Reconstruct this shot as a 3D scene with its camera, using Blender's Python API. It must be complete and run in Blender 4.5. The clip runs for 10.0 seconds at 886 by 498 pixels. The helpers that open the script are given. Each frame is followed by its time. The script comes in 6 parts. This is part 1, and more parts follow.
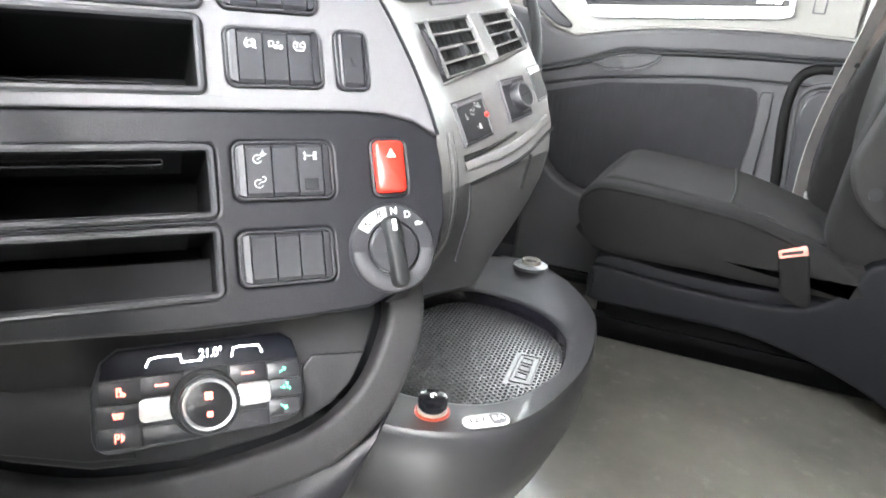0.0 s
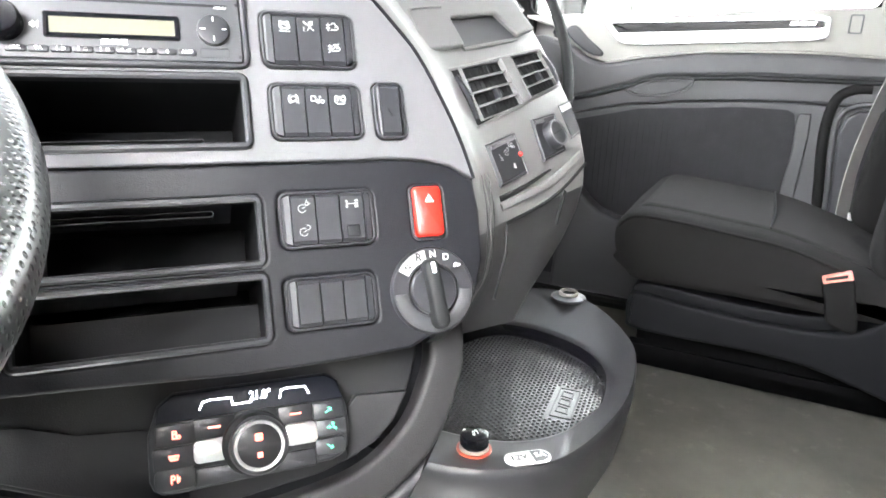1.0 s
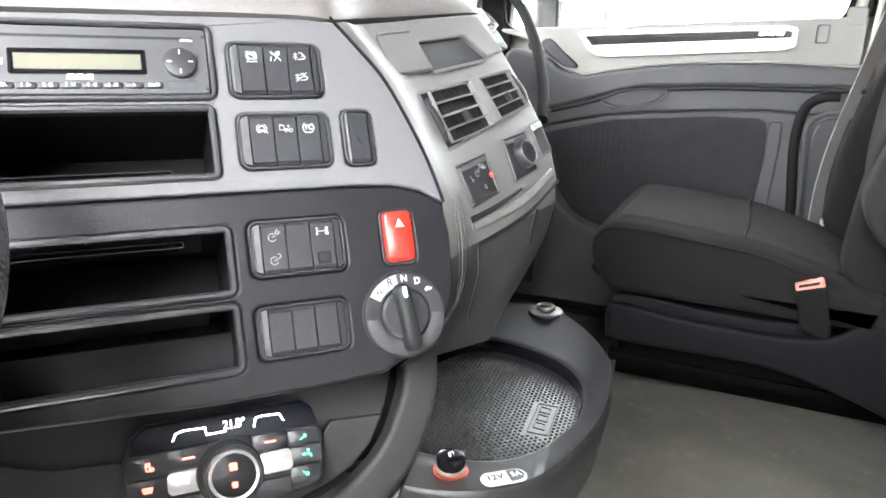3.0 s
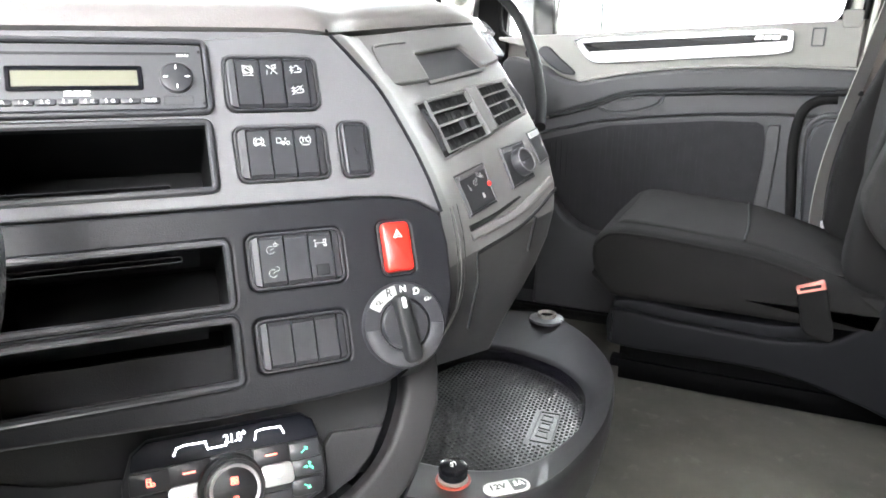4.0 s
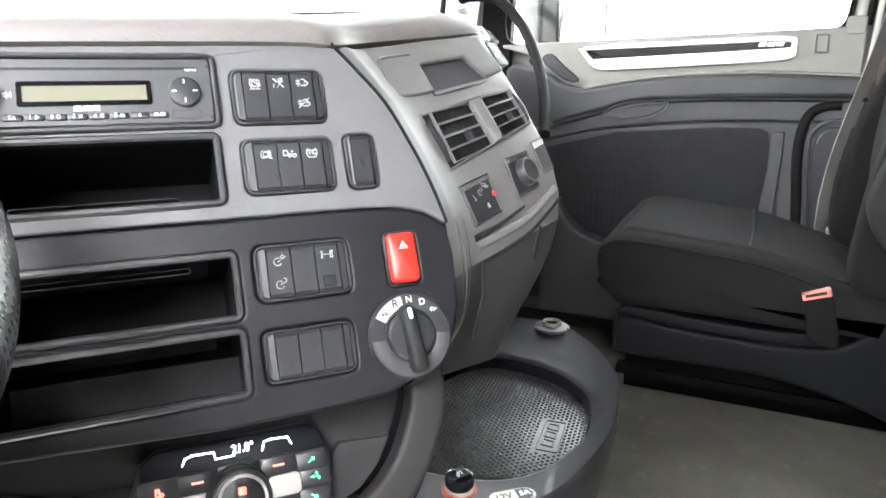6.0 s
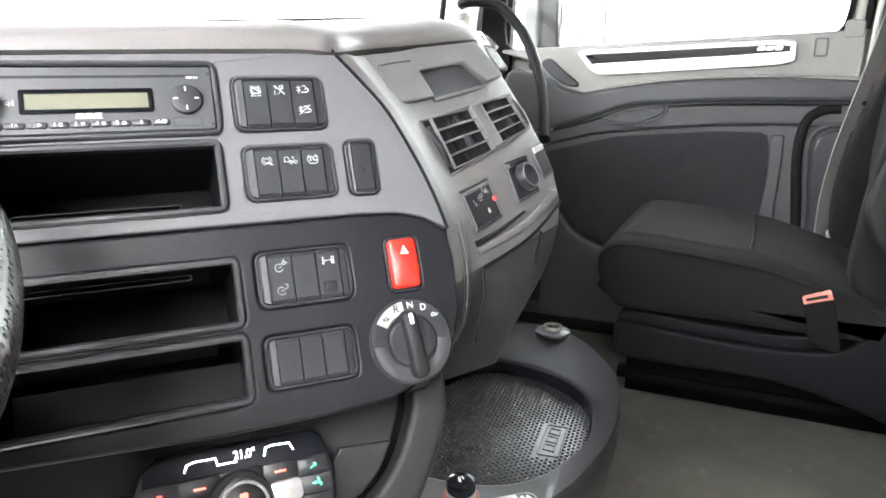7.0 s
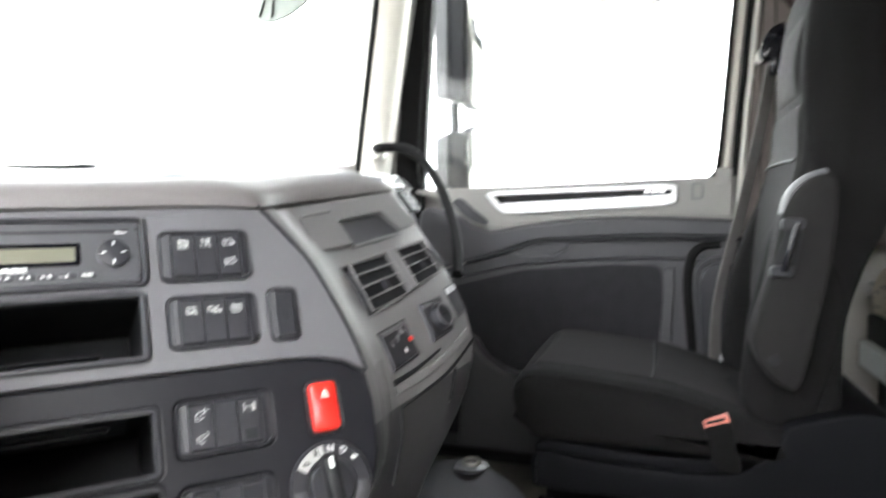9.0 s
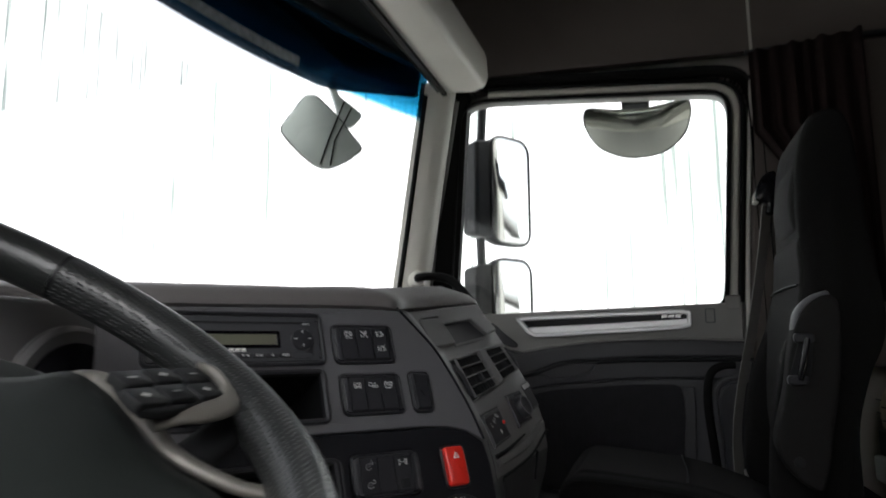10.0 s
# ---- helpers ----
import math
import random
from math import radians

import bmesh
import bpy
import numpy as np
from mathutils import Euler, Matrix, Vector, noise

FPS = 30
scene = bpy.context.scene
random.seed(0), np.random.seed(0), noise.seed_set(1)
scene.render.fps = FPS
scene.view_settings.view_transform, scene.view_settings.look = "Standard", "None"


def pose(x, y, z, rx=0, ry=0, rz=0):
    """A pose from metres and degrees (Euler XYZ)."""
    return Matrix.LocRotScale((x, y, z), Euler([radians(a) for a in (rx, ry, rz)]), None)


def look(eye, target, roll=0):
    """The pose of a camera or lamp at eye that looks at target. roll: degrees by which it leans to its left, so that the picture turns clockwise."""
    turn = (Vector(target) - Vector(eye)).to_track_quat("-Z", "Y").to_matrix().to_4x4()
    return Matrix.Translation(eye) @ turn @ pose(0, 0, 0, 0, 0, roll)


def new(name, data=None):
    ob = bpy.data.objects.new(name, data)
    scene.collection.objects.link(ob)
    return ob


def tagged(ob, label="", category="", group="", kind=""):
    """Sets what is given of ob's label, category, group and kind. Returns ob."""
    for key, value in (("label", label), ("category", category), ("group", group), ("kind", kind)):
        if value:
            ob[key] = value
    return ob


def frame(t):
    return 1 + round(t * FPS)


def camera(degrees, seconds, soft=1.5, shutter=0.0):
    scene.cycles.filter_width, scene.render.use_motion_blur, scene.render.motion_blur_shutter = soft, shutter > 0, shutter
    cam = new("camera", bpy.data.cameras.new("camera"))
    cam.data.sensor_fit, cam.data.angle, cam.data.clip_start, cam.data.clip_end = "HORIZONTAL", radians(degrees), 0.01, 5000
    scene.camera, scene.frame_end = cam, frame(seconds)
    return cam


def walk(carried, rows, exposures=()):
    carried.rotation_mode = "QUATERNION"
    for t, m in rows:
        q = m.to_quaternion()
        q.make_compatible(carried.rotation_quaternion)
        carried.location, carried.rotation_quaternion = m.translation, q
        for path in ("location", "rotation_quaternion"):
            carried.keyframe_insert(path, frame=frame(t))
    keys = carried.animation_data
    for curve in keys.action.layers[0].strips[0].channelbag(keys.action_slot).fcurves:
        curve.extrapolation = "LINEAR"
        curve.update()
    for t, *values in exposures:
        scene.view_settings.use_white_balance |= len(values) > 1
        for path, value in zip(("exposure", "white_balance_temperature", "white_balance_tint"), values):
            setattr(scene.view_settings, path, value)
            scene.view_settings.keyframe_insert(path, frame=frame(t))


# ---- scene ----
cam = camera(67.6, 10.0, soft=1.7, shutter=0.35)
# seconds, x, y, z, yaw, pitch, roll
ROWS = [
    (0, -0.7431, 0.6805, 0.7278, -67.56, -18.69, 4.24),
    (0.5, -0.7430, 0.6729, 0.7423, -66.76, -17.22, 2.06),
    (1, -0.7526, 0.6788, 0.7442, -64.16, -16.73, 1.96),
    (1.5, -0.7517, 0.6746, 0.7490, -64.59, -16.80, 1.78),
    (2, -0.7495, 0.6739, 0.7475, -65.11, -16.28, 1.31),
    (2.5, -0.7499, 0.6710, 0.7543, -65.46, -16.10, 1.33),
    (4, -0.7484, 0.6663, 0.7588, -65.34, -15.26, 0.03),
    (4.5, -0.7483, 0.6667, 0.7602, -65.52, -14.97, 0.02),
    (5, -0.7488, 0.6653, 0.7616, -65.52, -14.97, -0.14),
    (5.5, -0.7503, 0.6658, 0.7625, -64.97, -14.87, -0.23),
    (7, -0.7522, 0.6654, 0.7647, -64.88, -14.38, -0.53),
    (7.5, -0.7538, 0.6656, 0.7640, -64.60, -14.20, -0.99),
    (8, -0.7541, 0.6694, 0.7582, -64.28, -13.98, -0.10),
    (8.5, -0.7547, 0.6524, 0.7716, -68.75, -10.65, 1.60),
    (9, -0.7849, 0.6521, 0.7833, -72.20, -3.38, -0.45),
    (9.2, -0.8044, 0.6584, 0.8015, -77.14, 0.35, 0.32),
    (9.3, -0.8280, 0.6634, 0.8143, -75.46, 1.05, -0.45),
    (9.4, -0.8405, 0.6767, 0.8121, -75.10, 1.57, 1.53),
    (9.5, -0.8596, 0.6841, 0.8067, -74.94, 2.90, 1.81),
    (9.7, -0.9154, 0.6814, 0.7949, -72.72, 5.40, 0.22),
    (9.8, -0.9371, 0.6919, 0.7736, -72.57, 5.92, 0.76),
    (9.9, -0.9542, 0.7065, 0.7609, -72.61, 6.71, 0.89),
    (10, -0.9810, 0.7112, 0.7437, -72.74, 8.45, -0.31),
]
walk(cam, [(t, pose(x, y, z, 90 + p, 0, a) @ pose(0, 0, 0, 0, 0, r)) for t, x, y, z, a, p, r in ROWS],
     exposures=[(0, 6.05), (1, 5.9), (2.5, 5.68), (5, 5.38), (8, 5.2), (8.5, 5.14), (9, 4.62), (9.4, 3.8), (9.7, 2.75), (10, 1.85)])

# ---- light: overcast daylight through the cab's windows ----
world = bpy.data.worlds.new("overcast_sky")
scene.world = world
world.use_nodes = True
wn = world.node_tree.nodes
sky = wn.new("ShaderNodeTexSky")
sky.sky_type, sky.sun_disc = "NISHITA", False
sky.sun_elevation, sky.sun_rotation = radians(62), radians(257)
sky.air_density, sky.dust_density, sky.ozone_density = 1.0, 6.0, 1.0
wn["Background"].inputs["Strength"].default_value = 0.15
grey = wn.new("ShaderNodeHueSaturation")
grey.inputs["Saturation"].default_value = 0.20
world.node_tree.links.new(sky.outputs[0], grey.inputs["Color"])
world.node_tree.links.new(grey.outputs[0], wn["Background"].inputs["Color"])
sun = new("sun", bpy.data.lights.new("sun", "SUN"))
sun.data.energy, sun.data.angle, sun.data.color = 1.2, radians(25), (0.92, 0.97, 1.0)
sun.matrix_world = look((-4.5, -1.0, 8.8), (0, 0, 0))


# ---- materials ----
def mat(name, color, rough=0.5, metal=0.0, grain=0.0, grain_scale=900.0, vary=0.12, vary_scale=6.0, spec=0.5, coat=0.0, emit=0.0, wear=0.0):
    m = bpy.data.materials.new(name)
    m.use_nodes = True
    nt = m.node_tree
    n, l = nt.nodes, nt.links
    b = n["Principled BSDF"]
    b.inputs["Roughness"].default_value, b.inputs["Metallic"].default_value = rough, metal
    b.inputs["Specular IOR Level"].default_value = spec
    b.inputs["Coat Weight"].default_value = coat
    co = n.new("ShaderNodeTexCoord")
    big = n.new("ShaderNodeTexNoise")
    big.inputs["Scale"].default_value, big.inputs["Detail"].default_value = vary_scale, 6
    l.new(co.outputs["Object"], big.inputs["Vector"])
    ramp = n.new("ShaderNodeMix")
    ramp.data_type = "RGBA"
    ramp.inputs[6].default_value = (*[c * (1 - vary) for c in color], 1)
    ramp.inputs[7].default_value = (*[min(1, c * (1 + vary)) for c in color], 1)
    l.new(big.outputs["Fac"], ramp.inputs[0])
    l.new(ramp.outputs[2], b.inputs["Base Color"])
    rmix = n.new("ShaderNodeMapRange")
    rmix.inputs[3].default_value, rmix.inputs[4].default_value = max(0.02, rough - 0.08 - wear), min(1, rough + 0.08)
    l.new(big.outputs["Fac"], rmix.inputs[0])
    l.new(rmix.outputs[0], b.inputs["Roughness"])
    if grain:
        fine = n.new("ShaderNodeTexNoise")
        fine.inputs["Scale"].default_value, fine.inputs["Detail"].default_value = grain_scale, 3
        l.new(co.outputs["Object"], fine.inputs["Vector"])
        bump = n.new("ShaderNodeBump")
        bump.inputs["Strength"].default_value, bump.inputs["Distance"].default_value = grain, 0.0006
        l.new(fine.outputs["Fac"], bump.inputs["Height"])
        l.new(bump.outputs[0], b.inputs["Normal"])
    if emit:
        b.inputs["Emission Color"].default_value = (*color, 1)
        b.inputs["Emission Strength"].default_value = emit
    return m


GREY = mat("grained_grey_plastic", (0.102, 0.101, 0.107), 0.52, spec=0.38, grain=0.35)
DARK = mat("grained_anthracite_plastic", (0.0084, 0.0088, 0.0112), 0.45, spec=0.25, grain=0.3)
SIDEGREY = mat("warm_grey_side_plastic", (0.145, 0.143, 0.143), 0.48, spec=0.45, grain=0.3)
PAD = mat("soft_dash_skin", (0.130, 0.121, 0.118), 0.52, spec=0.5, grain=0.5, grain_scale=600)
BLACK = mat("satin_black_plastic", (0.023, 0.0235, 0.027), 0.38, spec=0.4, grain=0.12)
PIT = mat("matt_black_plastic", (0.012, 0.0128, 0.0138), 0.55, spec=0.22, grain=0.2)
GLOSS = mat("gloss_black_plastic", (0.006, 0.006, 0.008), 0.16, vary=0.3, spec=0.25)
RADIOFACE = mat("dark_grey_radio_plastic", (0.042, 0.043, 0.047), 0.42, grain=0.15)
RED = mat("red_plastic", (0.62, 0.022, 0.014), 0.35)
LABELWHITE = mat("matt_white_label", (0.36, 0.36, 0.35), 0.6, spec=0.2)
DISPLAY = mat("dark_blue_display_glass", (0.004, 0.005, 0.009), 0.45, spec=0.12)
AMBERRING = mat("red_orange_translucent_ring", (0.22, 0.03, 0.014), 0.35)
WHITE = mat("white_print", (0.78, 0.78, 0.76), 0.5)
SILVER = mat("brushed_silver_trim", (0.62, 0.62, 0.62), 0.34, metal=0.7)
WHEELSILVER = mat("dull_champagne_trim", (0.20, 0.19, 0.172), 0.45, metal=0.4)
LCD = mat("grey_green_display", (0.125, 0.124, 0.092), 0.4, spec=0.2)
BEIGE = mat("pale_grey_trim", (0.50, 0.485, 0.44), 0.55, grain=0.3)
# dark blue-grey carries the well's greenish-blue reflection as colour
WELLMAT = mat("reflection_toned_well_mat", (0.034, 0.040, 0.043), 0.8, spec=0.12, grain=0.6, grain_scale=500)
TRAYPLASTIC = mat("satin_anthracite_plastic", (0.0150, 0.0152, 0.0172), 0.45, spec=0.42, grain=0.25)
RIDGE = mat("matt_charcoal_plastic", (0.0195, 0.0192, 0.0205), 0.60, spec=0.28, grain=0.3)
BAYPLASTIC = mat("satin_charcoal_plastic", (0.030, 0.030, 0.032), 0.48, spec=0.35, grain=0.3)
SLOTBLACK = mat("dull_black_slot_plastic", (0.0105, 0.0110, 0.0118), 0.58, spec=0.22, grain=0.2)
LIGHTSTRIP = mat("charcoal_strip_plastic", (0.034, 0.034, 0.036), 0.5, grain=0.3)
# side plastic darkened by colour for the lower, shaded part
FLAP = mat("shade_toned_flap_plastic", (0.030, 0.030, 0.0315), 0.44, grain=0.3)
RAILWHITE = mat("off_white_rail", (0.76, 0.80, 0.77), 0.45)
SEATBASE = mat("worn_black_seat_base", (0.0062, 0.0066, 0.0078), 0.55, grain=0.3, spec=0.08)
# near-black that puts the shade under the seat into the colour
SEAT_SHADE = mat("under_seat_shade_black", (0.002, 0.002, 0.0023), 0.7, spec=0.05)
RUBBER = mat("glossy_black_rubber", (0.0038, 0.0038, 0.0042), 0.36, spec=0.30, grain=0.15)
SEAL = mat("black_rubber", (0.007, 0.007, 0.007), 0.6, spec=0.08)
CLOTH = mat("dark_seat_cloth", (0.0084, 0.0082, 0.0082), 0.92, grain=0.9, grain_scale=1400, vary=0.25, vary_scale=40, spec=0.2)
GREYCLOTH = mat("grey_seat_cloth", (0.0175, 0.0170, 0.0168), 0.92, grain=0.9, grain_scale=1400, vary=0.2, vary_scale=40, spec=0.2)
DOORTRIM = mat("mid_grey_door_trim", (0.195, 0.189, 0.177), 0.5, grain=0.3)
DOORPLASTIC = mat("grained_charcoal_door_plastic", (0.043, 0.043, 0.046), 0.5, spec=0.35, grain=0.35, vary=0.2)
DOORCLOTH = mat("ribbed_door_cloth", (0.022, 0.022, 0.024), 0.9, grain=0.8, grain_scale=700, vary=0.3, vary_scale=30, spec=0.2)
FLOORMAT = mat("worn_grey_vinyl_floor", (0.094, 0.092, 0.082), 0.23, grain=0.2, grain_scale=300, vary=0.35, vary_scale=4, spec=0.8)


def scuff(m, pale, scale, lo, hi):
    """Pale worn patches over a material's colour."""
    n, l = m.node_tree.nodes, m.node_tree.links
    bs = n["Principled BSDF"]
    src = bs.inputs["Base Color"].links[0].from_socket
    co, no, mr, mx = n.new("ShaderNodeTexCoord"), n.new("ShaderNodeTexNoise"), n.new("ShaderNodeMapRange"), n.new("ShaderNodeMix")
    no.inputs["Scale"].default_value, no.inputs["Detail"].default_value, no.inputs["Roughness"].default_value = scale, 8, 0.65
    mr.inputs[1].default_value, mr.inputs[2].default_value = lo, hi
    mx.data_type = "RGBA"
    mx.inputs[7].default_value = (*pale, 1)
    l.new(co.outputs["Object"], no.inputs["Vector"])
    l.new(no.outputs["Fac"], mr.inputs[0])
    l.new(mr.outputs[0], mx.inputs[0])
    l.new(src, mx.inputs[6])
    l.new(mx.outputs[2], bs.inputs["Base Color"])


scuff(FLOORMAT, (0.16, 0.156, 0.134), 3.2, 0.40, 0.80)
scuff(FLOORMAT, (0.19, 0.185, 0.16), 22.0, 0.58, 0.85)

PADBLACK = mat("green_black_hub_skin", (0.010, 0.013, 0.012), 0.55, spec=0.3, grain=0.4)
LEATHER = mat("worn_leather", (0.015, 0.017, 0.0165), 0.32, grain=0.8, grain_scale=360, spec=0.8, coat=0.15)
PERFORATED = mat("punched_leather", (0.016, 0.0175, 0.0175), 0.36, grain=1.0, grain_scale=360, spec=0.6, coat=0.05)


def punch(m, scale, depth):
    """Rows of small holes pressed into a material."""
    n, l = m.node_tree.nodes, m.node_tree.links
    co, vo, mr, bp = n.new("ShaderNodeTexCoord"), n.new("ShaderNodeTexVoronoi"), n.new("ShaderNodeMapRange"), n.new("ShaderNodeBump")
    vo.inputs["Scale"].default_value, vo.inputs["Randomness"].default_value = scale, 0.15
    mr.inputs[1].default_value, mr.inputs[2].default_value = 0.12, 0.42
    bp.inputs["Strength"].default_value, bp.inputs["Distance"].default_value = depth, 0.002
    l.new(co.outputs["Object"], vo.inputs["Vector"])
    l.new(vo.outputs["Distance"], mr.inputs[0])
    l.new(mr.outputs[0], bp.inputs["Height"])
    l.new(bp.outputs[0], n["Principled BSDF"].inputs["Normal"])


punch(PERFORATED, 300, 0.9)
WEBBING = mat("pale_grey_belt_webbing", (0.20, 0.195, 0.185), 0.7, grain=0.6, grain_scale=900)
BELT = mat("grey_belt_webbing", (0.135, 0.132, 0.126), 0.75, grain=0.6, grain_scale=900)
ORANGE_BUCKLE = mat("salmon_red_buckle_button", (0.72, 0.24, 0.19), 0.4)
AMBER = mat("lit_red_symbol", (1.0, 0.17, 0.12), 0.5, emit=0.14)
SATINRING = mat("satin_silver_ring", (0.52, 0.52, 0.53), 0.38, metal=0.6)
GREEN = mat("lit_green_symbol", (0.10, 0.75, 0.42), 0.5, emit=0.08)
LITWHITE = mat("lit_white_symbol", (0.85, 0.9, 1.0), 0.5, emit=0.25)
BUNKCLOTH = mat("speckled_mattress_cloth", (0.74, 0.70, 0.58), 0.9, grain=0.8, grain_scale=500, vary=0.25, vary_scale=60, spec=0.2)
CURTAIN = mat("brown_curtain_cloth", (0.018, 0.0105, 0.0098), 0.9, grain=0.6, spec=0.2)
LINER = mat("grey_headliner", (0.105, 0.090, 0.082), 0.9, grain=0.6, spec=0.2)
ASPHALT = mat("pale_concrete", (0.24, 0.24, 0.23), 0.9, grain=0.6, grain_scale=60)
CLAD = mat("white_wall_cladding", (0.78, 0.79, 0.80), 0.5, vary=0.06, vary_scale=0.6)


def streak(m, dirt, lo, hi):
    """Thin vertical run marks."""
    n, l = m.node_tree.nodes, m.node_tree.links
    bs = n["Principled BSDF"]
    src = bs.inputs["Base Color"].links[0].from_socket
    co, mp, no, mr, mx = n.new("ShaderNodeTexCoord"), n.new("ShaderNodeMapping"), n.new("ShaderNodeTexNoise"), n.new("ShaderNodeMapRange"), n.new("ShaderNodeMix")
    mp.inputs["Scale"].default_value = (14, 14, 0.35)
    no.inputs["Scale"].default_value, no.inputs["Detail"].default_value = 1.0, 4
    mr.inputs[1].default_value, mr.inputs[2].default_value = lo, hi
    mx.data_type = "RGBA"
    mx.inputs[7].default_value = (*dirt, 1)
    l.new(co.outputs["Object"], mp.inputs[0])
    l.new(mp.outputs[0], no.inputs["Vector"])
    l.new(no.outputs["Fac"], mr.inputs[0])
    l.new(mr.outputs[0], mx.inputs[0])
    l.new(src, mx.inputs[6])
    l.new(mx.outputs[2], bs.inputs["Base Color"])


streak(CLAD, (0.20, 0.24, 0.225), 0.55, 0.68)
MIRRORGLASS = mat("mirror_glass", (0.85, 0.87, 0.87), 0.06, metal=1.0, vary=0.02)

KERBGLASS = mat("dull_convex_mirror_glass", (0.36, 0.37, 0.34), 0.08, metal=1.0, vary=0.04)


def glass(name, tint, gloss=0.06):
    m = bpy.data.materials.new(name)
    m.use_nodes = True
    n, l = m.node_tree.nodes, m.node_tree.links
    n.remove(n["Principled BSDF"])
    t, g, x = n.new("ShaderNodeBsdfTransparent"), n.new("ShaderNodeBsdfGlossy"), n.new("ShaderNodeMixShader")
    t.inputs[0].default_value = (*tint, 1)
    g.inputs["Roughness"].default_value, x.inputs[0].default_value = 0.02, gloss
    l.new(t.outputs[0], x.inputs[1])
    l.new(g.outputs[0], x.inputs[2])
    l.new(x.outputs[0], n["Material Output"].inputs["Surface"])
    return m


GLASS = glass("clear_glass", (0.97, 0.98, 0.97), 0.04)
PANE = glass("side_window_glass", (0.97, 0.98, 0.97), 0.012)
TINT = glass("blue_shade_band_glass", (0.0, 0.14, 0.32), 0.02)


def fade(m, z0, z1, stops):
    """Glass tint that deepens with height."""
    n, l = m.node_tree.nodes, m.node_tree.links
    ge, sx, mr, cr = n.new("ShaderNodeNewGeometry"), n.new("ShaderNodeSeparateXYZ"), n.new("ShaderNodeMapRange"), n.new("ShaderNodeValToRGB")
    mr.inputs[1].default_value, mr.inputs[2].default_value = z0, z1
    el = cr.color_ramp.elements
    while len(el) < len(stops):
        el.new(0.5)
    for e, (at, c) in zip(el, stops):
        e.position, e.color = at, (*c, 1)
    l.new(ge.outputs["Position"], sx.inputs[0])
    l.new(sx.outputs["Z"], mr.inputs[0])
    l.new(mr.outputs[0], cr.inputs[0])
    l.new(cr.outputs[0], n["Transparent BSDF"].inputs[0])


fade(TINT, 1.436, 1.536, ((0.0, (0.70, 0.95, 1.0)), (0.14, (0.02, 0.24, 0.42)), (0.50, (0.004, 0.10, 0.20)), (1.0, (0.002, 0.025, 0.05))))
VISOR = glass("smoked_visor_plastic", (0.10, 0.12, 0.14), 0.02)
FROST = mat("frosted_grey_film", (0.20, 0.22, 0.23), 0.5, grain=0.8, grain_scale=120, vary=0.7, vary_scale=70)
FRITGLASS = mat("grey_green_mirror_glass", (0.40, 0.445, 0.42), 0.2, vary=0.25, vary_scale=12)

# ---- building helpers ----
WORLD = {}


def frame_of(o, u, v):
    u, v = Vector(u).normalized(), Vector(v).normalized()
    n = u.cross(v)
    m = Matrix((u, v, n)).transposed().to_4x4()
    m.translation = o
    return m


# centre fascia: u along it, v up it, n towards the driver
CM = frame_of((-0.3553, 1.0007, 0.7046), (0.7417, -0.6707, 0), (0.265, 0.293, 0.9187))
# side face with the air vents
SM = frame_of((-0.1971, 0.9492, 0.7234), (0.9613, -0.2756, 0), (0.1294, 0.4513, 0.8829))
ID = Matrix()


def finish(ob, bm, material, bevel=0.0, seg=2, smooth=35):
    bmesh.ops.recalc_face_normals(bm, faces=bm.faces)
    bm.to_mesh(ob.data)
    bm.free()
    ob.data.materials.append(material)
    ob.data.polygons.foreach_set("use_smooth", [True] * len(ob.data.polygons))
    ob.data.set_sharp_from_angle(angle=radians(smooth))
    if bevel:
        b = ob.modifiers.new("bevel", "BEVEL")
        b.width, b.segments, b.limit_method, b.angle_limit = bevel, seg, "ANGLE", radians(40)
    return ob


def thing(name, label, category, at=None, group="", kind=""):
    """An Empty that holds a thing's parts; at: its pose in the world."""
    ob = new(name)
    ob.empty_display_size = 0.03
    ob.matrix_basis = at if at is not None else ID
    WORLD[ob] = ob.matrix_basis.copy()
    return tagged(ob, label, category, group, kind)


def part(name, bm, material, parent, label="", at=None, bevel=0.0, seg=2, smooth=35):
    """One mesh under a thing or part; at: the pose in the world of the frame in which bm is drawn."""
    ob = new(name, bpy.data.meshes.new(name))
    bm.transform(WORLD[parent].inverted() @ (ID if at is None else at))
    ob.parent = parent
    WORLD[ob] = WORLD[parent]
    finish(ob, bm, material, bevel, seg, smooth)
    return tagged(ob, label)


def single(name, bm, material, label, category, at=ID, group="", kind="", bevel=0.0, seg=2, smooth=35):
    """A thing of one mesh, with its origin at its base."""
    bm.transform(at)
    c = [f([v.co[i] for v in bm.verts]) for i in range(3) for f in (min, max)]
    base = Vector(((c[0] + c[1]) / 2, (c[2] + c[3]) / 2, c[4]))
    bm.transform(Matrix.Translation(-base))
    ob = new(name, bpy.data.meshes.new(name))
    ob.location = base
    finish(ob, bm, material, bevel, seg, smooth)
    WORLD[ob] = Matrix.Translation(base)
    return tagged(ob, label, category, group, kind)


def bm_new():
    return bmesh.new()


def loft(rings, closed=True, caps=True, bm=None):
    """Skin between rings of points."""
    bm = bm or bmesh.new()
    vs = [[bm.verts.new(p) for p in r] for r in rings]
    n = len(rings[0])
    for a, b in zip(vs, vs[1:]):
        for i in range(n if closed else n - 1):
            j = (i + 1) % n
            bm.faces.new((a[i], a[j], b[j], b[i]))
    if caps and closed:
        bm.faces.new(vs[0])
        bm.faces.new(vs[-1])
    return bm


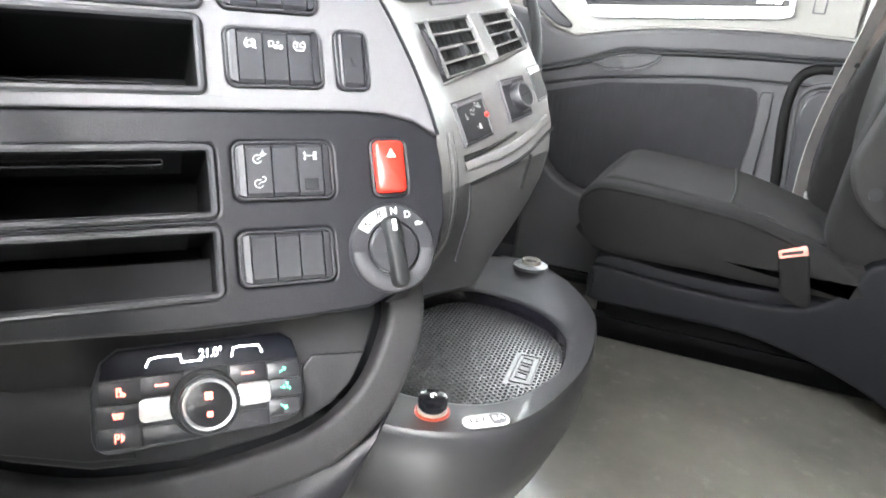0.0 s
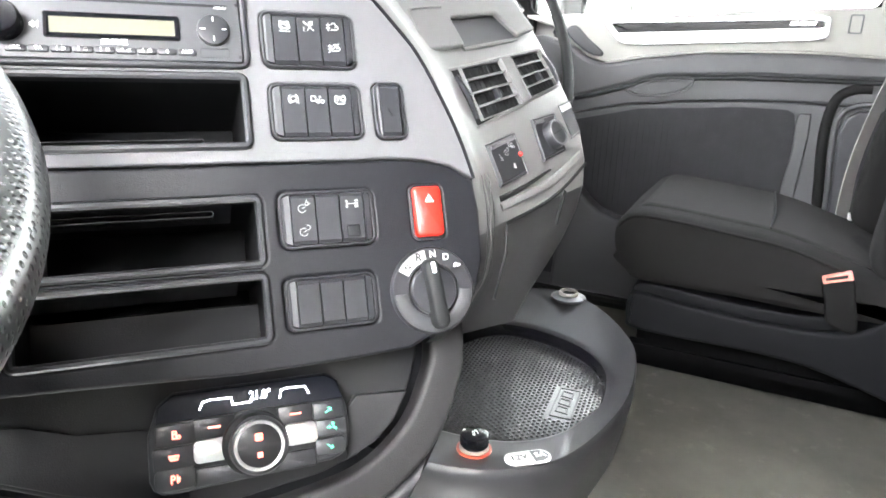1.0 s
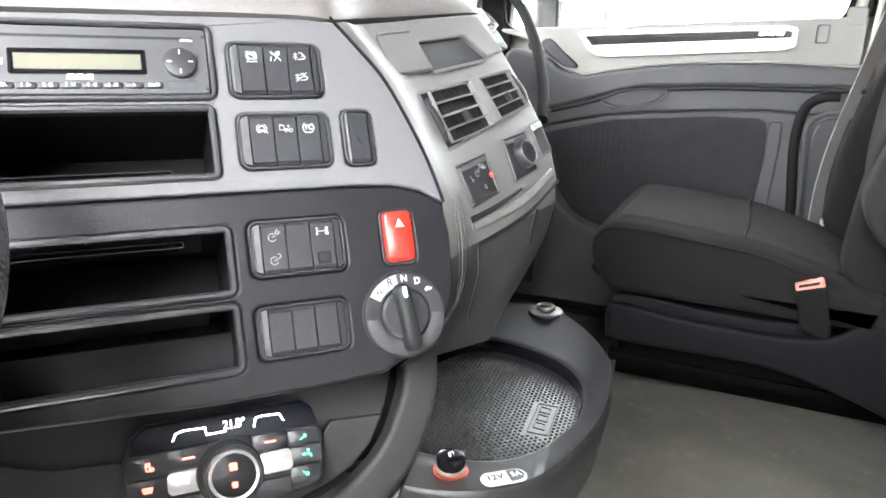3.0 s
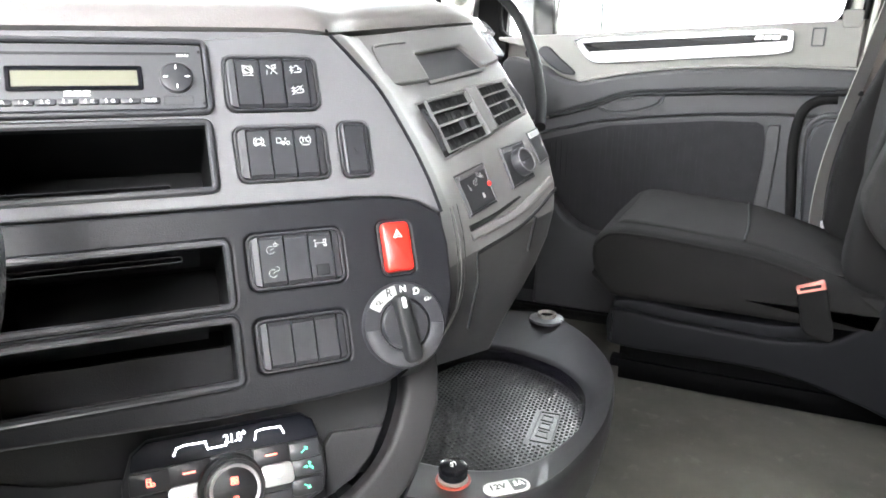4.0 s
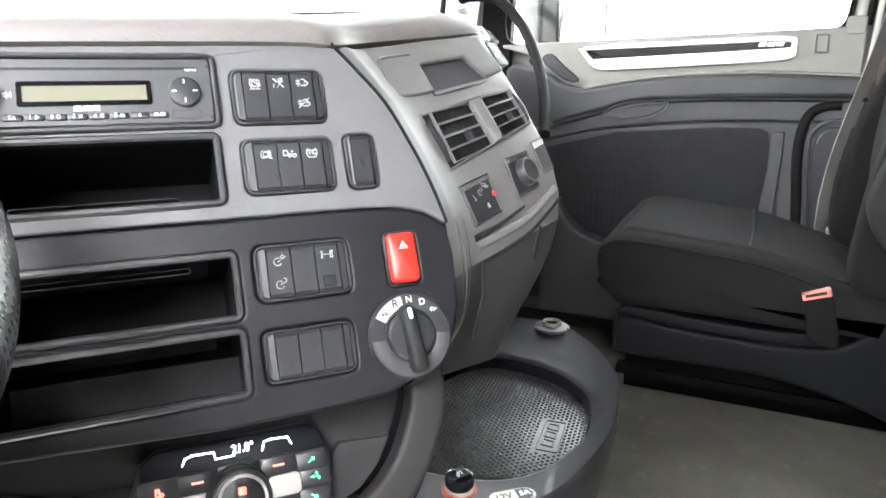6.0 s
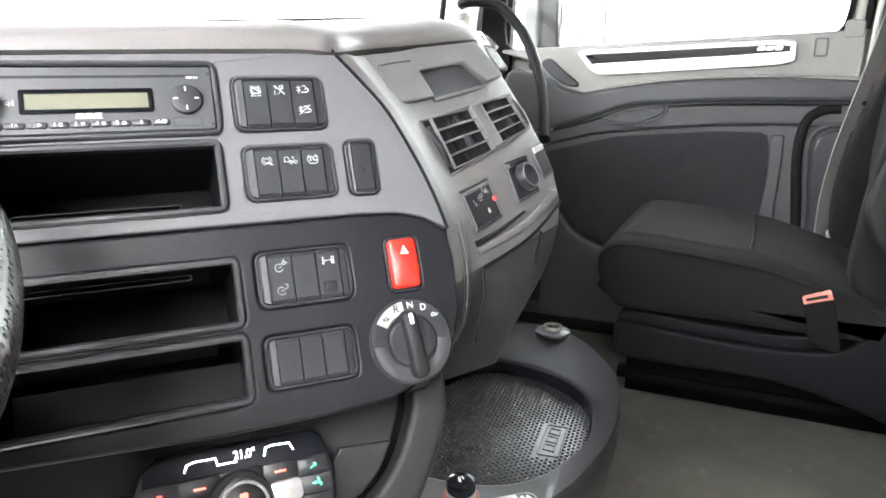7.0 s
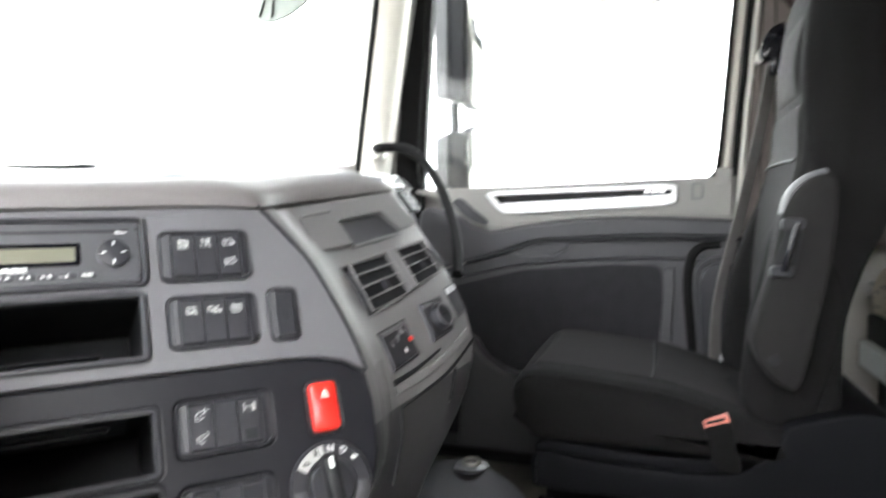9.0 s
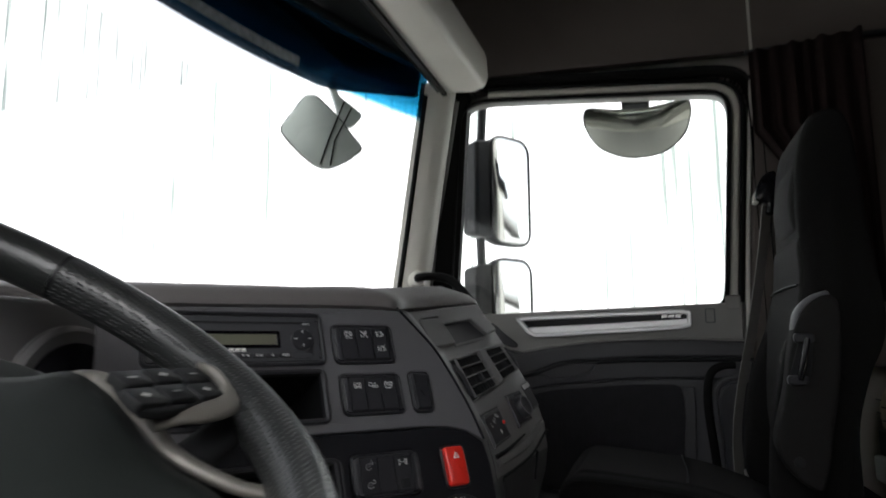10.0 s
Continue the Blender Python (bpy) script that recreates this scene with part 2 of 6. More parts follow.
def rr(u, v, w, h, r, seg=4):
    """Rounded rectangle about (u, v)."""
    r = min(r, w / 2 - 1e-5, h / 2 - 1e-5)
    out = []
    for cx, cy, a0 in ((w / 2 - r, h / 2 - r, 0), (-w / 2 + r, h / 2 - r, 90), (-w / 2 + r, -h / 2 + r, 180), (w / 2 - r, -h / 2 + r, 270)):
        for k in range(seg + 1):
            a = radians(a0 + 90 * k / seg)
            out.append((u + cx + r * math.cos(a), v + cy + r * math.sin(a)))
    return out


def inset(pts, d):
    """The outline moved inwards by d (outlines run anticlockwise)."""
    out, n = [], len(pts)
    for i in range(n):
        a, b, c = Vector(pts[i - 1]), Vector(pts[i]), Vector(pts[(i + 1) % n])
        e, f = (b - a), (c - b)
        e = e.normalized() if e.length > 1e-9 else f.normalized()
        f = f.normalized() if f.length > 1e-9 else e
        m = Vector((-e.y - f.y, e.x + f.x))
        m = m.normalized() if m.length > 1e-9 else Vector((-e.y, e.x))
        out.append(tuple(b + m * d))
    return out


def prism(pts, n0, n1, c=0.0, bm=None):
    """A plate of outline pts from n0 to n1 with a chamfer c at its face."""
    rings = [[(x, y, n0) for x, y in pts], [(x, y, n1 - c) for x, y in pts]]
    if c:
        rings += [[(x, y, n1 - c * 0.35) for x, y in inset(pts, c * 0.35)], [(x, y, n1) for x, y in inset(pts, c)]]
    return loft(rings, bm=bm)


def button(u, v, w, h, r, n0, n1, c=0.0, bm=None):
    return prism(rr(u, v, w, h, r), n0, n1, c, bm)


def collar(pts, t, n0, n1, bm=None):
    """A frame round the outline pts, t wide inwards, from n0 up to n1."""
    q = inset(pts, t)
    c = min(t * 0.3, abs(n1 - n0) * 0.3)
    rings = [[(x, y, n0) for x, y in pts], [(x, y, n1 - c) for x, y in pts], [(x, y, n1) for x, y in inset(pts, c)],
             [(x, y, n1) for x, y in inset(pts, t - c)], [(x, y, n1 - c) for x, y in q], [(x, y, n0) for x, y in q]]
    return loft(rings, caps=False, bm=bm)


def plate(outer, holes, n0, n1, bm=None):
    """A flat plate with holes through it."""
    bm = bm or bmesh.new()
    edges, loops = [], []
    for pts in [outer] + list(holes):
        vs = [bm.verts.new((x, y, n1)) for x, y in pts]
        loops.append(vs)
        edges += [bm.edges.new((vs[i], vs[(i + 1) % len(vs)])) for i in range(len(vs))]
    bmesh.ops.triangle_fill(bm, use_beauty=True, edges=edges)
    for vs in loops:
        low = [bm.verts.new((v.co.x, v.co.y, n0)) for v in vs]
        for i in range(len(vs)):
            j = (i + 1) % len(vs)
            bm.faces.new((vs[i], vs[j], low[j], low[i]))
    return bm


def box(x0, y0, z0, x1, y1, z1, bm=None):
    return loft([[(x0, y0, z), (x1, y0, z), (x1, y1, z), (x0, y1, z)] for z in (z0, z1)], bm=bm)


def disc(u, v, prof, seg=32, bm=None):
    """A turned body about (u, v): prof is (radius, n) from its foot to its face."""
    return loft([[(u + r * math.cos(2 * math.pi * k / seg), v + r * math.sin(2 * math.pi * k / seg), n) for k in range(seg)] for r, n in prof], bm=bm)


def spline(pts, n, closed=False):
    """Catmull-Rom through pts."""
    pts = [Vector(p) for p in pts]
    out, m = [], len(pts)
    for i in range(m if closed else m - 1):
        p = [pts[(i + k) % m] if closed else pts[max(0, min(m - 1, i + k))] for k in (-1, 0, 1, 2)]
        for k in range(n):
            t = k / n
            out.append(0.5 * (2 * p[1] + (p[2] - p[0]) * t + (2 * p[0] - 5 * p[1] + 4 * p[2] - p[3]) * t * t + (3 * p[1] - p[0] - 3 * p[2] + p[3]) * t ** 3))
    if not closed:
        out.append(pts[-1])
    return out


def sweep(path, section, up=(0, 0, 1), closed=False, bm=None):
    """Carry a section, a list of (side, up) or a function of 0..1 that gives one, along a path."""
    rings, n = [], len(path)
    for i, p in enumerate(path):
        a = path[(i - 1) % n] if closed else path[max(0, i - 1)]
        b = path[(i + 1) % n] if closed else path[min(n - 1, i + 1)]
        d = (Vector(b) - Vector(a)).normalized()
        s = d.cross(Vector(up)).normalized()
        w = s.cross(d)
        sec = section(i / (n - 1)) if callable(section) else section
        rings.append([Vector(p) + s * x + w * y for x, y in sec])
    if closed:
        rings.append(rings[0])
        bm = loft(rings, caps=False, bm=bm)
        bmesh.ops.remove_doubles(bm, verts=bm.verts, dist=1e-6)
        return bm
    return loft(rings, bm=bm)


def circle(r, seg=12):
    return [(r * math.cos(2 * math.pi * k / seg), r * math.sin(2 * math.pi * k / seg)) for k in range(seg)]


def strokes(lines, w, n0, n1, bm=None, u=0, v=0, s=1.0):
    """Thin raised bars along 2D lines: print on a switch."""
    bm = bm or bmesh.new()
    for ln in lines:
        for (x0, y0), (x1, y1) in zip(ln, ln[1:]):
            a, b = Vector((u + x0 * s, v + y0 * s)), Vector((u + x1 * s, v + y1 * s))
            d = b - a
            if d.length < 1e-9:
                continue
            d.normalize()
            a, b, q = a - d * w / 2, b + d * w / 2, Vector((-d.y, d.x)) * w / 2
            box_pts = [a + q, a - q, b - q, b + q]
            loft([[(p.x, p.y, n) for p in box_pts] for n in (n0, n1)], bm=bm)
    return bm


def ring_line(r, a0=0, a1=360, cx=0, cy=0, n=14):
    return [(cx + r * math.cos(radians(a0 + (a1 - a0) * k / n)), cy + r * math.sin(radians(a0 + (a1 - a0) * k / n))) for k in range(n + 1)]


def lettering(text, size, u, v, n, squeeze=1.0):
    """Letters of the built-in font as a thin mesh, centred at (u, v)."""
    cu = bpy.data.curves.new("letters", "FONT")
    cu.body, cu.size, cu.extrude, cu.offset, cu.align_x, cu.align_y = text, size, 0.0001, size * 0.012, "CENTER", "CENTER"
    tmp = new("letters", cu)
    me = bpy.data.meshes.new_from_object(tmp.evaluated_get(bpy.context.evaluated_depsgraph_get()))
    bpy.data.objects.remove(tmp)
    bpy.data.curves.remove(cu)
    bm = bmesh.new()
    bm.from_mesh(me)
    bpy.data.meshes.remove(me)
    bm.transform(Matrix.Translation((u, v, n)) @ Matrix.Diagonal((squeeze, 1, 1, 1)))
    return bm


# ---- outside ----
single("ground", box(-60, -60, -1.35, 60, 60, -1.3), ASPHALT, "pale grey concrete yard around the truck", "ground", kind="structure")


def cladding_wall(name, x0, y0, x1, y1, h):
    d = Vector((x1 - x0, y1 - y0, 0))
    L = d.length
    d.normalize()
    q = Vector((-d.y, d.x, 0))
    prof = []
    for k in range(int(L / 0.25)):
        s = k * 0.25
        prof += [(s, 0), (s + 0.15, 0), (s + 0.17, 0.012), (s + 0.23, 0.012)]
    rings = [[Vector((x0, y0, z)) + d * s + q * t for s, t in prof + [(prof[-1][0], -0.2), (0, -0.2)]] for z in (-1.3, h)]
    return single(name, loft(rings), CLAD, "white ribbed metal cladding wall of a neighbouring hall", "wall", kind="structure", smooth=20)


cladding_wall("wall_east", 6.0, -14, 6.0, 11.0, 4.2)
cladding_wall("wall_north", 16, 11.0, -16, 11.0, 7.5)

# ---- cab shell ----
single("floor", box(-1.34, -0.5, 0.03, 1.06, 1.75, 0.08), FLOORMAT, "worn grey-green vinyl cab floor with scuffs", "floor", kind="structure")
single("ceiling", box(-1.36, -0.5, 2.05, 1.1, 1.6, 2.1), LINER, "grey cloth cab ceiling", "ceiling", kind="structure")
single("wall_south", box(-1.36, -0.56, 0.0, 1.1, -0.5, 2.05), LINER, "grey padded rear wall of the cab", "wall", kind="structure")

# (y, z) outlines, pushed out along x
DM = Matrix(((0, 0, 1, 0), (1, 0, 0, 0), (0, 1, 0, 0), (0, 0, 0, 1)))


def soft(pts, n=4):
    return [tuple(p[:2]) for p in spline([(x, y, 0) for x, y in pts], n, True)]


WIN = [(0.545, 0.853), (0.60, 0.848), (1.300, 0.832), (1.263, 1.440), (1.252, 1.490), (1.225, 1.513), (1.17, 1.519), (0.53, 1.469), (0.490, 1.460), (0.472, 1.435), (0.469, 1.39), (0.507, 0.880), (0.52, 0.858)]
def rounded(pts, k=0.25):
    """Cut each corner twice."""
    for _ in range(2):
        pts = [tuple(a[i] + (c[i] - a[i]) * t for i in (0, 1)) for a, c in zip(pts, pts[1:] + pts[:1]) for t in (min(k, 0.03 / max(1e-6, math.dist(a, c))), 1 - min(k, 0.03 / max(1e-6, math.dist(a, c))))]
    return pts


SHELL = [(-0.5, 0.0), (1.66, 0.0), (1.66, 0.80), (1.44, 0.87), (1.35, 1.56), (1.40, 2.05), (-0.5, 2.05)]
OPEN = [(0.395, 0.1), (1.36, 0.1), (1.345, 0.80), (1.31, 1.50), (1.27, 1.56), (1.19, 1.575), (0.47, 1.525), (0.425, 1.50), (0.405, 1.44)]
WIN, OPEN = rounded(WIN), rounded(OPEN)
single("wall_door_side", plate(SHELL, [OPEN], 1.03, 1.09), BEIGE, "pale grey cab side around the passenger door", "wall", at=DM, kind="structure")
# driver's side is unseen; its window sill is set high to cut light low down
single("wall_driver_side", plate(SHELL, [[(0.28, 0.97), (1.36, 0.97), (1.33, 1.56), (0.28, 1.56)]], -1.36, -1.32), DARK, "unseen dark cab side, window sill raised to limit light", "wall", at=DM, kind="structure")
single("side_lining", prism([(-0.5, 1.555), (1.15, 1.60), (1.335, 1.61), (1.335, 2.05), (-0.5, 2.05)], 0.99, 1.03, 0.004), LINER, "grey-brown lining panel above the passenger door", "panel", at=DM, kind="structure")
single("lining_joint", prism([(0.395, 1.56), (0.402, 1.56), (0.402, 2.05), (0.395, 2.05)], 0.985, 0.99), BEIGE, "pale joint strip of the side lining", "trim", at=DM, kind="structure")

door = thing("door_1", "closed passenger door with dark lower panel and silver strip", "door", pose(1.0, 0.85, 0.1), kind="structure")
DOOR_OUT = inset(OPEN, 0.012)
part("door_skin", plate(DOOR_OUT, [WIN], 1.0, 1.05), DOORTRIM, door, "pale grey upper trim", at=DM, bevel=0.004)
part("window_pane", prism(inset(WIN, -0.008), 1.030, 1.034), PANE, door, "clear side window", at=DM).visible_shadow = False
part("window_seal", collar(inset(WIN, -0.0085), 0.0115, 1.0, 0.988), SEAL, door, "black rubber window seal", at=DM)
part("sill_cap", prism([(0.470, 0.760), (0.63, 0.767), (0.743, 0.765), (0.866, 0.760), (0.996, 0.744), (1.055, 0.731), (1.085, 0.728), (1.13, 0.742), (1.162, 0.768), (1.22, 0.810), (1.30, 0.832), (1.30, 0.839), (0.470, 0.862)], 1.0, 0.984), DOORTRIM, door, "mid-grey sill cap", at=DM, bevel=0.005, seg=3)
part("sill_block", prism(rr(0.492, 0.862, 0.040, 0.040, 0.008, 3), 1.0, 0.983), DOORTRIM, door, at=DM, bevel=0.004)
FRAME_LINE = [(0.488, 0.862), (0.468, 1.128), (0.449, 1.373), (0.4485, 1.425), (0.459, 1.460), (0.490, 1.482), (0.55, 1.492), (0.85, 1.517), (1.17, 1.541)]
part("window_frame", sweep(spline([(0.998, y, z) for y, z in FRAME_LINE], 5), [(x, y * 0.75) for x, y in circle(0.0112, 14)], up=(-1, 0, 0)), BEIGE, door, "pale pressed window frame", smooth=70)
part("frame_seal", sweep(spline([(0.996, y - 0.0185 * a, z + 0.016 * b) for (y, z), (a, b) in zip(FRAME_LINE, ((1, 0), (1, 0), (1, 0), (1, 0.2), (0.8, 0.7), (0.4, 1), (0, 1), (0, 1), (0, 1)))], 5), circle(0.0075, 10), up=(-1, 0, 0)), SEAL, door, "black rubber seal round the frame", smooth=70)
part("door_seal", collar(inset(OPEN, -0.02), 0.032, 1.03, 0.992), SEAL, door, "black rubber door seal", at=DM)
SHELF_TOP = [(0.455, 0.754), (0.54, 0.758), (0.628, 0.762), (0.743, 0.761), (0.866, 0.756), (0.996, 0.740), (1.078, 0.724)]
SHELF_LOW = [(1.28, 0.600), (1.144, 0.641), (1.017, 0.676), (0.977, 0.692), (0.925, 0.702), (0.859, 0.704), (0.736, 0.710), (0.532, 0.711), (0.455, 0.711)]
arm_out = rounded(SHELF_TOP + [(1.13, 0.739), (1.162, 0.766), (1.28, 0.80)] + SHELF_LOW, 0.2)[::-1]
part("arm_shelf", prism(arm_out, 1.0, 0.948), DOORPLASTIC, door, "charcoal shelf band along the door", at=DM, bevel=0.010, seg=4)
part("shelf_groove", sweep(spline([(0.953, y, z - 0.004) for y, z in SHELF_LOW[1:]], 3), circle(0.0055, 8), up=(1, 0, 0)), PIT, door, "dark groove under the shelf", smooth=60)
# pale bead that paints the highlight along the shelf's top edge
part("shelf_highlight", sweep(spline([(0.972, y, z + 0.003) for y, z in SHELF_TOP], 3), circle(0.0035, 8), up=(1, 0, 0)), DOORTRIM, door, smooth=60)
UPPER = [(0.455, 0.655), (0.647, 0.657), (0.753, 0.654), (0.918, 0.641), (1.013, 0.630), (1.126, 0.606), (1.28, 0.57), (1.28, 0.600), (1.144, 0.637), (1.017, 0.670), (0.925, 0.698), (0.736, 0.706), (0.455, 0.706)]
part("upper_panel", prism(UPPER, 1.0, 0.9575), DOORPLASTIC, door, "charcoal band under the shelf", at=DM, bevel=0.006, seg=3)
LOWD = [(0.43, 0.12), (1.32, 0.12), (1.32, 0.555), (1.126, 0.606), (1.013, 0.630), (0.918, 0.641), (0.753, 0.654), (0.647, 0.657), (0.43, 0.655)]
part("lower_panel", prism(LOWD, 1.0, 0.962), DOORPLASTIC, door, "dark plastic lower panel", at=DM, bevel=0.006)
INS = [(0.637, 0.16), (1.28, 0.16), (1.26, 0.550), (1.126, 0.587), (0.985, 0.621), (0.752, 0.640), (0.655, 0.640), (0.640, 0.632), (0.633, 0.60), (0.632, 0.538)]
part("cloth_inset", prism(INS, 0.9622, 0.959), DOORCLOTH, door, "dark ribbed cloth inset", at=DM)
for k in range(43):
    y = 0.646 + k * 0.0145
    top = 0.634 if y < 0.75 else 0.634 - (y - 0.75) * 0.085 if y < 0.985 else 0.614 - (y - 0.985) * 0.26
    part("rib", box(y, 0.17, 0.9575, y + 0.007, top, 0.9592), DOORCLOTH, door, at=DM)
POCKET = [(0.58, 0.14), (1.16, 0.14), (1.14, 0.45), (1.112, 0.435), (1.093, 0.405), (1.075, 0.385), (1.045, 0.365), (1.004, 0.350), (0.60, 0.335)]
part("door_pocket", prism(POCKET, 0.962, 0.905), DOORPLASTIC, door, "charcoal map pocket low on the door", at=DM, bevel=0.010, seg=3)
part("light_strip", prism([(0.612, 0.33), (0.640, 0.33), (0.640, 0.464), (0.632, 0.551), (0.634, 0.620), (0.630, 0.634), (0.606, 0.635), (0.604, 0.579), (0.610, 0.46)], 0.962, 0.955), LIGHTSTRIP, door, "lighter grey vertical strip", at=DM, bevel=0.003)
for name, pts, r, m in (("edge_channel", [(0.50, 0.694), (0.53, 0.692), (0.559, 0.675), (0.572, 0.637), (0.574, 0.568), (0.562, 0.44), (0.555, 0.30)], 0.011, SEAL), ("edge_bead", [(0.49, 0.662), (0.523, 0.657), (0.549, 0.637), (0.556, 0.595), (0.545, 0.442), (0.538, 0.30)], 0.006, DOORPLASTIC)):
    part(name, sweep(spline([(0.957, y, z) for y, z in pts], 5), [(a, b * 0.6) for a, b in circle(r, 10)], up=(1, 0, 0)), m, door, "curved edge moulding", smooth=70)
part("edge_panel", prism([(0.43, 0.20), (0.528, 0.20), (0.540, 0.45), (0.548, 0.60), (0.538, 0.632), (0.515, 0.648), (0.43, 0.65)], 0.962, 0.950), BLACK, door, at=DM, bevel=0.006, seg=3)
cup = [(1.020, 0.668), (0.98, 0.688), (0.93, 0.697), (0.885, 0.700), (0.862, 0.697), (0.872, 0.675), (0.905, 0.659), (0.945, 0.652), (0.985, 0.651), (1.008, 0.657)]
cup_rim = soft(cup, 3)
if sum(a[0] * b[1] - b[0] * a[1] for a, b in zip(cup_rim, cup_rim[1:] + cup_rim[:1])) < 0:
    cup_rim = cup_rim[::-1]
part("pull_cup", collar(cup_rim, 0.008, 0.962, 0.949), DOORPLASTIC, door, "rounded pull cup rim", at=DM, smooth=60)
part("cup_floor", prism(inset(cup_rim, 0.005), 0.962, 0.9525), DOORPLASTIC, door, at=DM)
STRIP = [(1.100, 0.832), (1.060, 0.784), (1.035, 0.771), (0.602, 0.791), (0.602, 0.846)]
strip = rounded(list(reversed(STRIP)), 0.12)
part("silver_strip", collar(strip, 0.012, 0.984, 0.973), SILVER, door, "bright silver frame of the sill strip", at=DM)
part("lower_lip", prism([(0.61, 0.795), (1.035, 0.776), (1.055, 0.799), (0.61, 0.819)][::-1], 0.984, 0.976), SILVER, door, at=DM, bevel=0.002)
part("strip_inlay", prism(inset(strip, 0.010), 0.984, 0.980), GLOSS, door, "dark glossy inlay", at=DM)
for k, y in enumerate((0.672, 0.654, 0.636)):
    part("emblem", prism([(y - 0.006, 0.822), (y + 0.009, 0.822), (y + 0.006, 0.831), (y - 0.009, 0.831)], 0.980, 0.977), SILVER, door, at=DM)
# raised block, black in place of the shade inside the grip recess
GRIP = soft([(1.19, 0.80), (1.14, 0.755), (1.10, 0.742), (1.09, 0.752), (1.13, 0.785), (1.165, 0.815)], 3)
part("grip_pocket", prism(GRIP, 1.0, 0.977), BLACK, door, "black oblong standing in for the shaded grip recess", at=DM, bevel=0.008, seg=3)
part("lock_clip", collar(rr(0.553, 0.826, 0.026, 0.040, 0.003, 2), 0.003, 0.984, 0.981), GREY, door, "small grey lock clip", at=DM)

# windscreen: bowed in plan
ws = thing("windscreen", "large bowed windscreen with a blue shade band along its top", "windscreen", pose(-0.15, 1.4, 0.9), kind="structure")


def ws_at(x, z):
    return Vector((x, 1.61 - 0.25 * ((x + 0.15) / 1.03) ** 2 + 0.085 * (1.5 - z) / 0.6, z))


def ws_sheet(z0, z1, off, xs=None):
    xs = xs or [-1.19 + 2.08 * k / 24 for k in range(25)]
    return loft([[ws_at(x, z) + Vector((0, off, 0)) for x in xs] for z in (z0, (z0 + z1) / 2, z1)], closed=False)


p = part("pane", ws_sheet(0.84, 1.62, 0.0), GLASS, ws, "clear laminated glass")
p.visible_shadow = False
p = part("shade_band", ws_sheet(1.436, 1.61, -0.004), TINT, ws, "blue tinted band")
visor = thing("sun_visor", "smoked plastic sun visor outside above the windscreen", "sun visor", Matrix.Translation(ws_at(-0.2, 1.44)))
vx = [-1.12 + 2.0 * k / 40 for k in range(41)]
part("visor_blade", loft([[ws_at(x, z if z > 1.5 else z + 0.075 * max(0.0, (x - 0.56) / 0.31)) + Vector((0, y, 0)) for x in vx] for y, z in ((0.012, 1.437), (0.012, 1.60), (0.017, 1.60), (0.017, 1.437))], closed=False), VISOR, visor, smooth=60)
part("visor_film", loft([[ws_at(-0.30 + 0.73 * k / 10, z) + Vector((0, -0.008, 0)) for k in range(11)] for z in (1.449, 1.474)], closed=False), FROST, visor, "mottled frosted film along the visor edge", smooth=60)
part("top_seal", sweep([ws_at(-1.19 + 2.08 * k / 24, 1.612) + Vector((0, -0.012, 0)) for k in range(25)], circle(0.012, 8)), SEAL, ws)
part("side_seal", sweep([ws_at(0.885, 0.86 + 0.66 * k / 8) + Vector((0, -0.01, 0)) for k in range(9)], circle(0.008, 8), up=(1, 0, 0)), SEAL, ws)


def pillar(name, s, x0):
    """Rounded pillar trim; s: +1 right, -1 left."""
    rings = []
    for z, y in ((0.78, 1.455), (1.0, 1.42), (1.3, 1.378), (1.56, 1.34)):
        sec = [(0.0, 0.02), (0.0, -0.01), (0.008, -0.045), (0.03, -0.07), (0.06, -0.078), (0.088, -0.075), (0.10, -0.06), (0.10, 0.03)]
        rings.append([(x0 + s * a * 0.80, y + b, z) for a, b in sec])
    return single(name, loft(rings), BEIGE, "pale grey windscreen pillar trim", "pillar", kind="structure", smooth=60)


pillar("pillar_right", 1, 0.885)
pillar("pillar_left", -1, -1.185)
# dark door shut with its seals behind the pillar
shut = thing("door_shut", "black door shut with grey rubber seals beside the pillar", "door frame", pose(1.0, 1.33, 0.8), kind="structure")
part("shut_face", loft([[(0.97, 1.375, 0.6), (1.0, 1.300, 0.6), (1.03, 1.300, 0.6), (1.03, 1.4, 0.6)], [(0.97, 1.345, 1.0), (1.0, 1.275, 1.0), (1.03, 1.275, 1.0), (1.03, 1.4, 1.0)], [(0.96, 1.275, 1.56), (0.99, 1.235, 1.56), (1.03, 1.235, 1.56), (1.03, 1.33, 1.56)]]), SEAL, shut)
part("seal", sweep([Vector((0.978, 1.372, 0.80)), Vector((0.976, 1.338, 1.1)), Vector((0.972, 1.290, 1.4)), Vector((0.966, 1.268, 1.52))], circle(0.009, 8), up=(0, 1, 0)), BELT, shut, "grey rubber seal")
part("seal", sweep([Vector((0.964, 1.385, 0.80)), Vector((0.962, 1.350, 1.1)), Vector((0.960, 1.302, 1.4)), Vector((0.956, 1.280, 1.52))], circle(0.006, 8), up=(0, 1, 0)), SEAL, shut, "black rubber seal")
part("cable_loop", sweep(spline([(0.968, 1.318, 1.52), (0.966, 1.325, 1.40), (0.966, 1.335, 1.27), (0.968, 1.325, 1.25), (0.972, 1.312, 1.27), (0.972, 1.30, 1.40), (0.972, 1.292, 1.52)], 4), circle(0.0035, 6), up=(0, 1, 0)), SEAL, shut, "thin black cable loop")
single("front_wall", box(-1.36, 1.64, 0.0, 1.06, 1.68, 0.80), DARK, "dark front bulkhead under the windscreen", "wall", kind="structure")

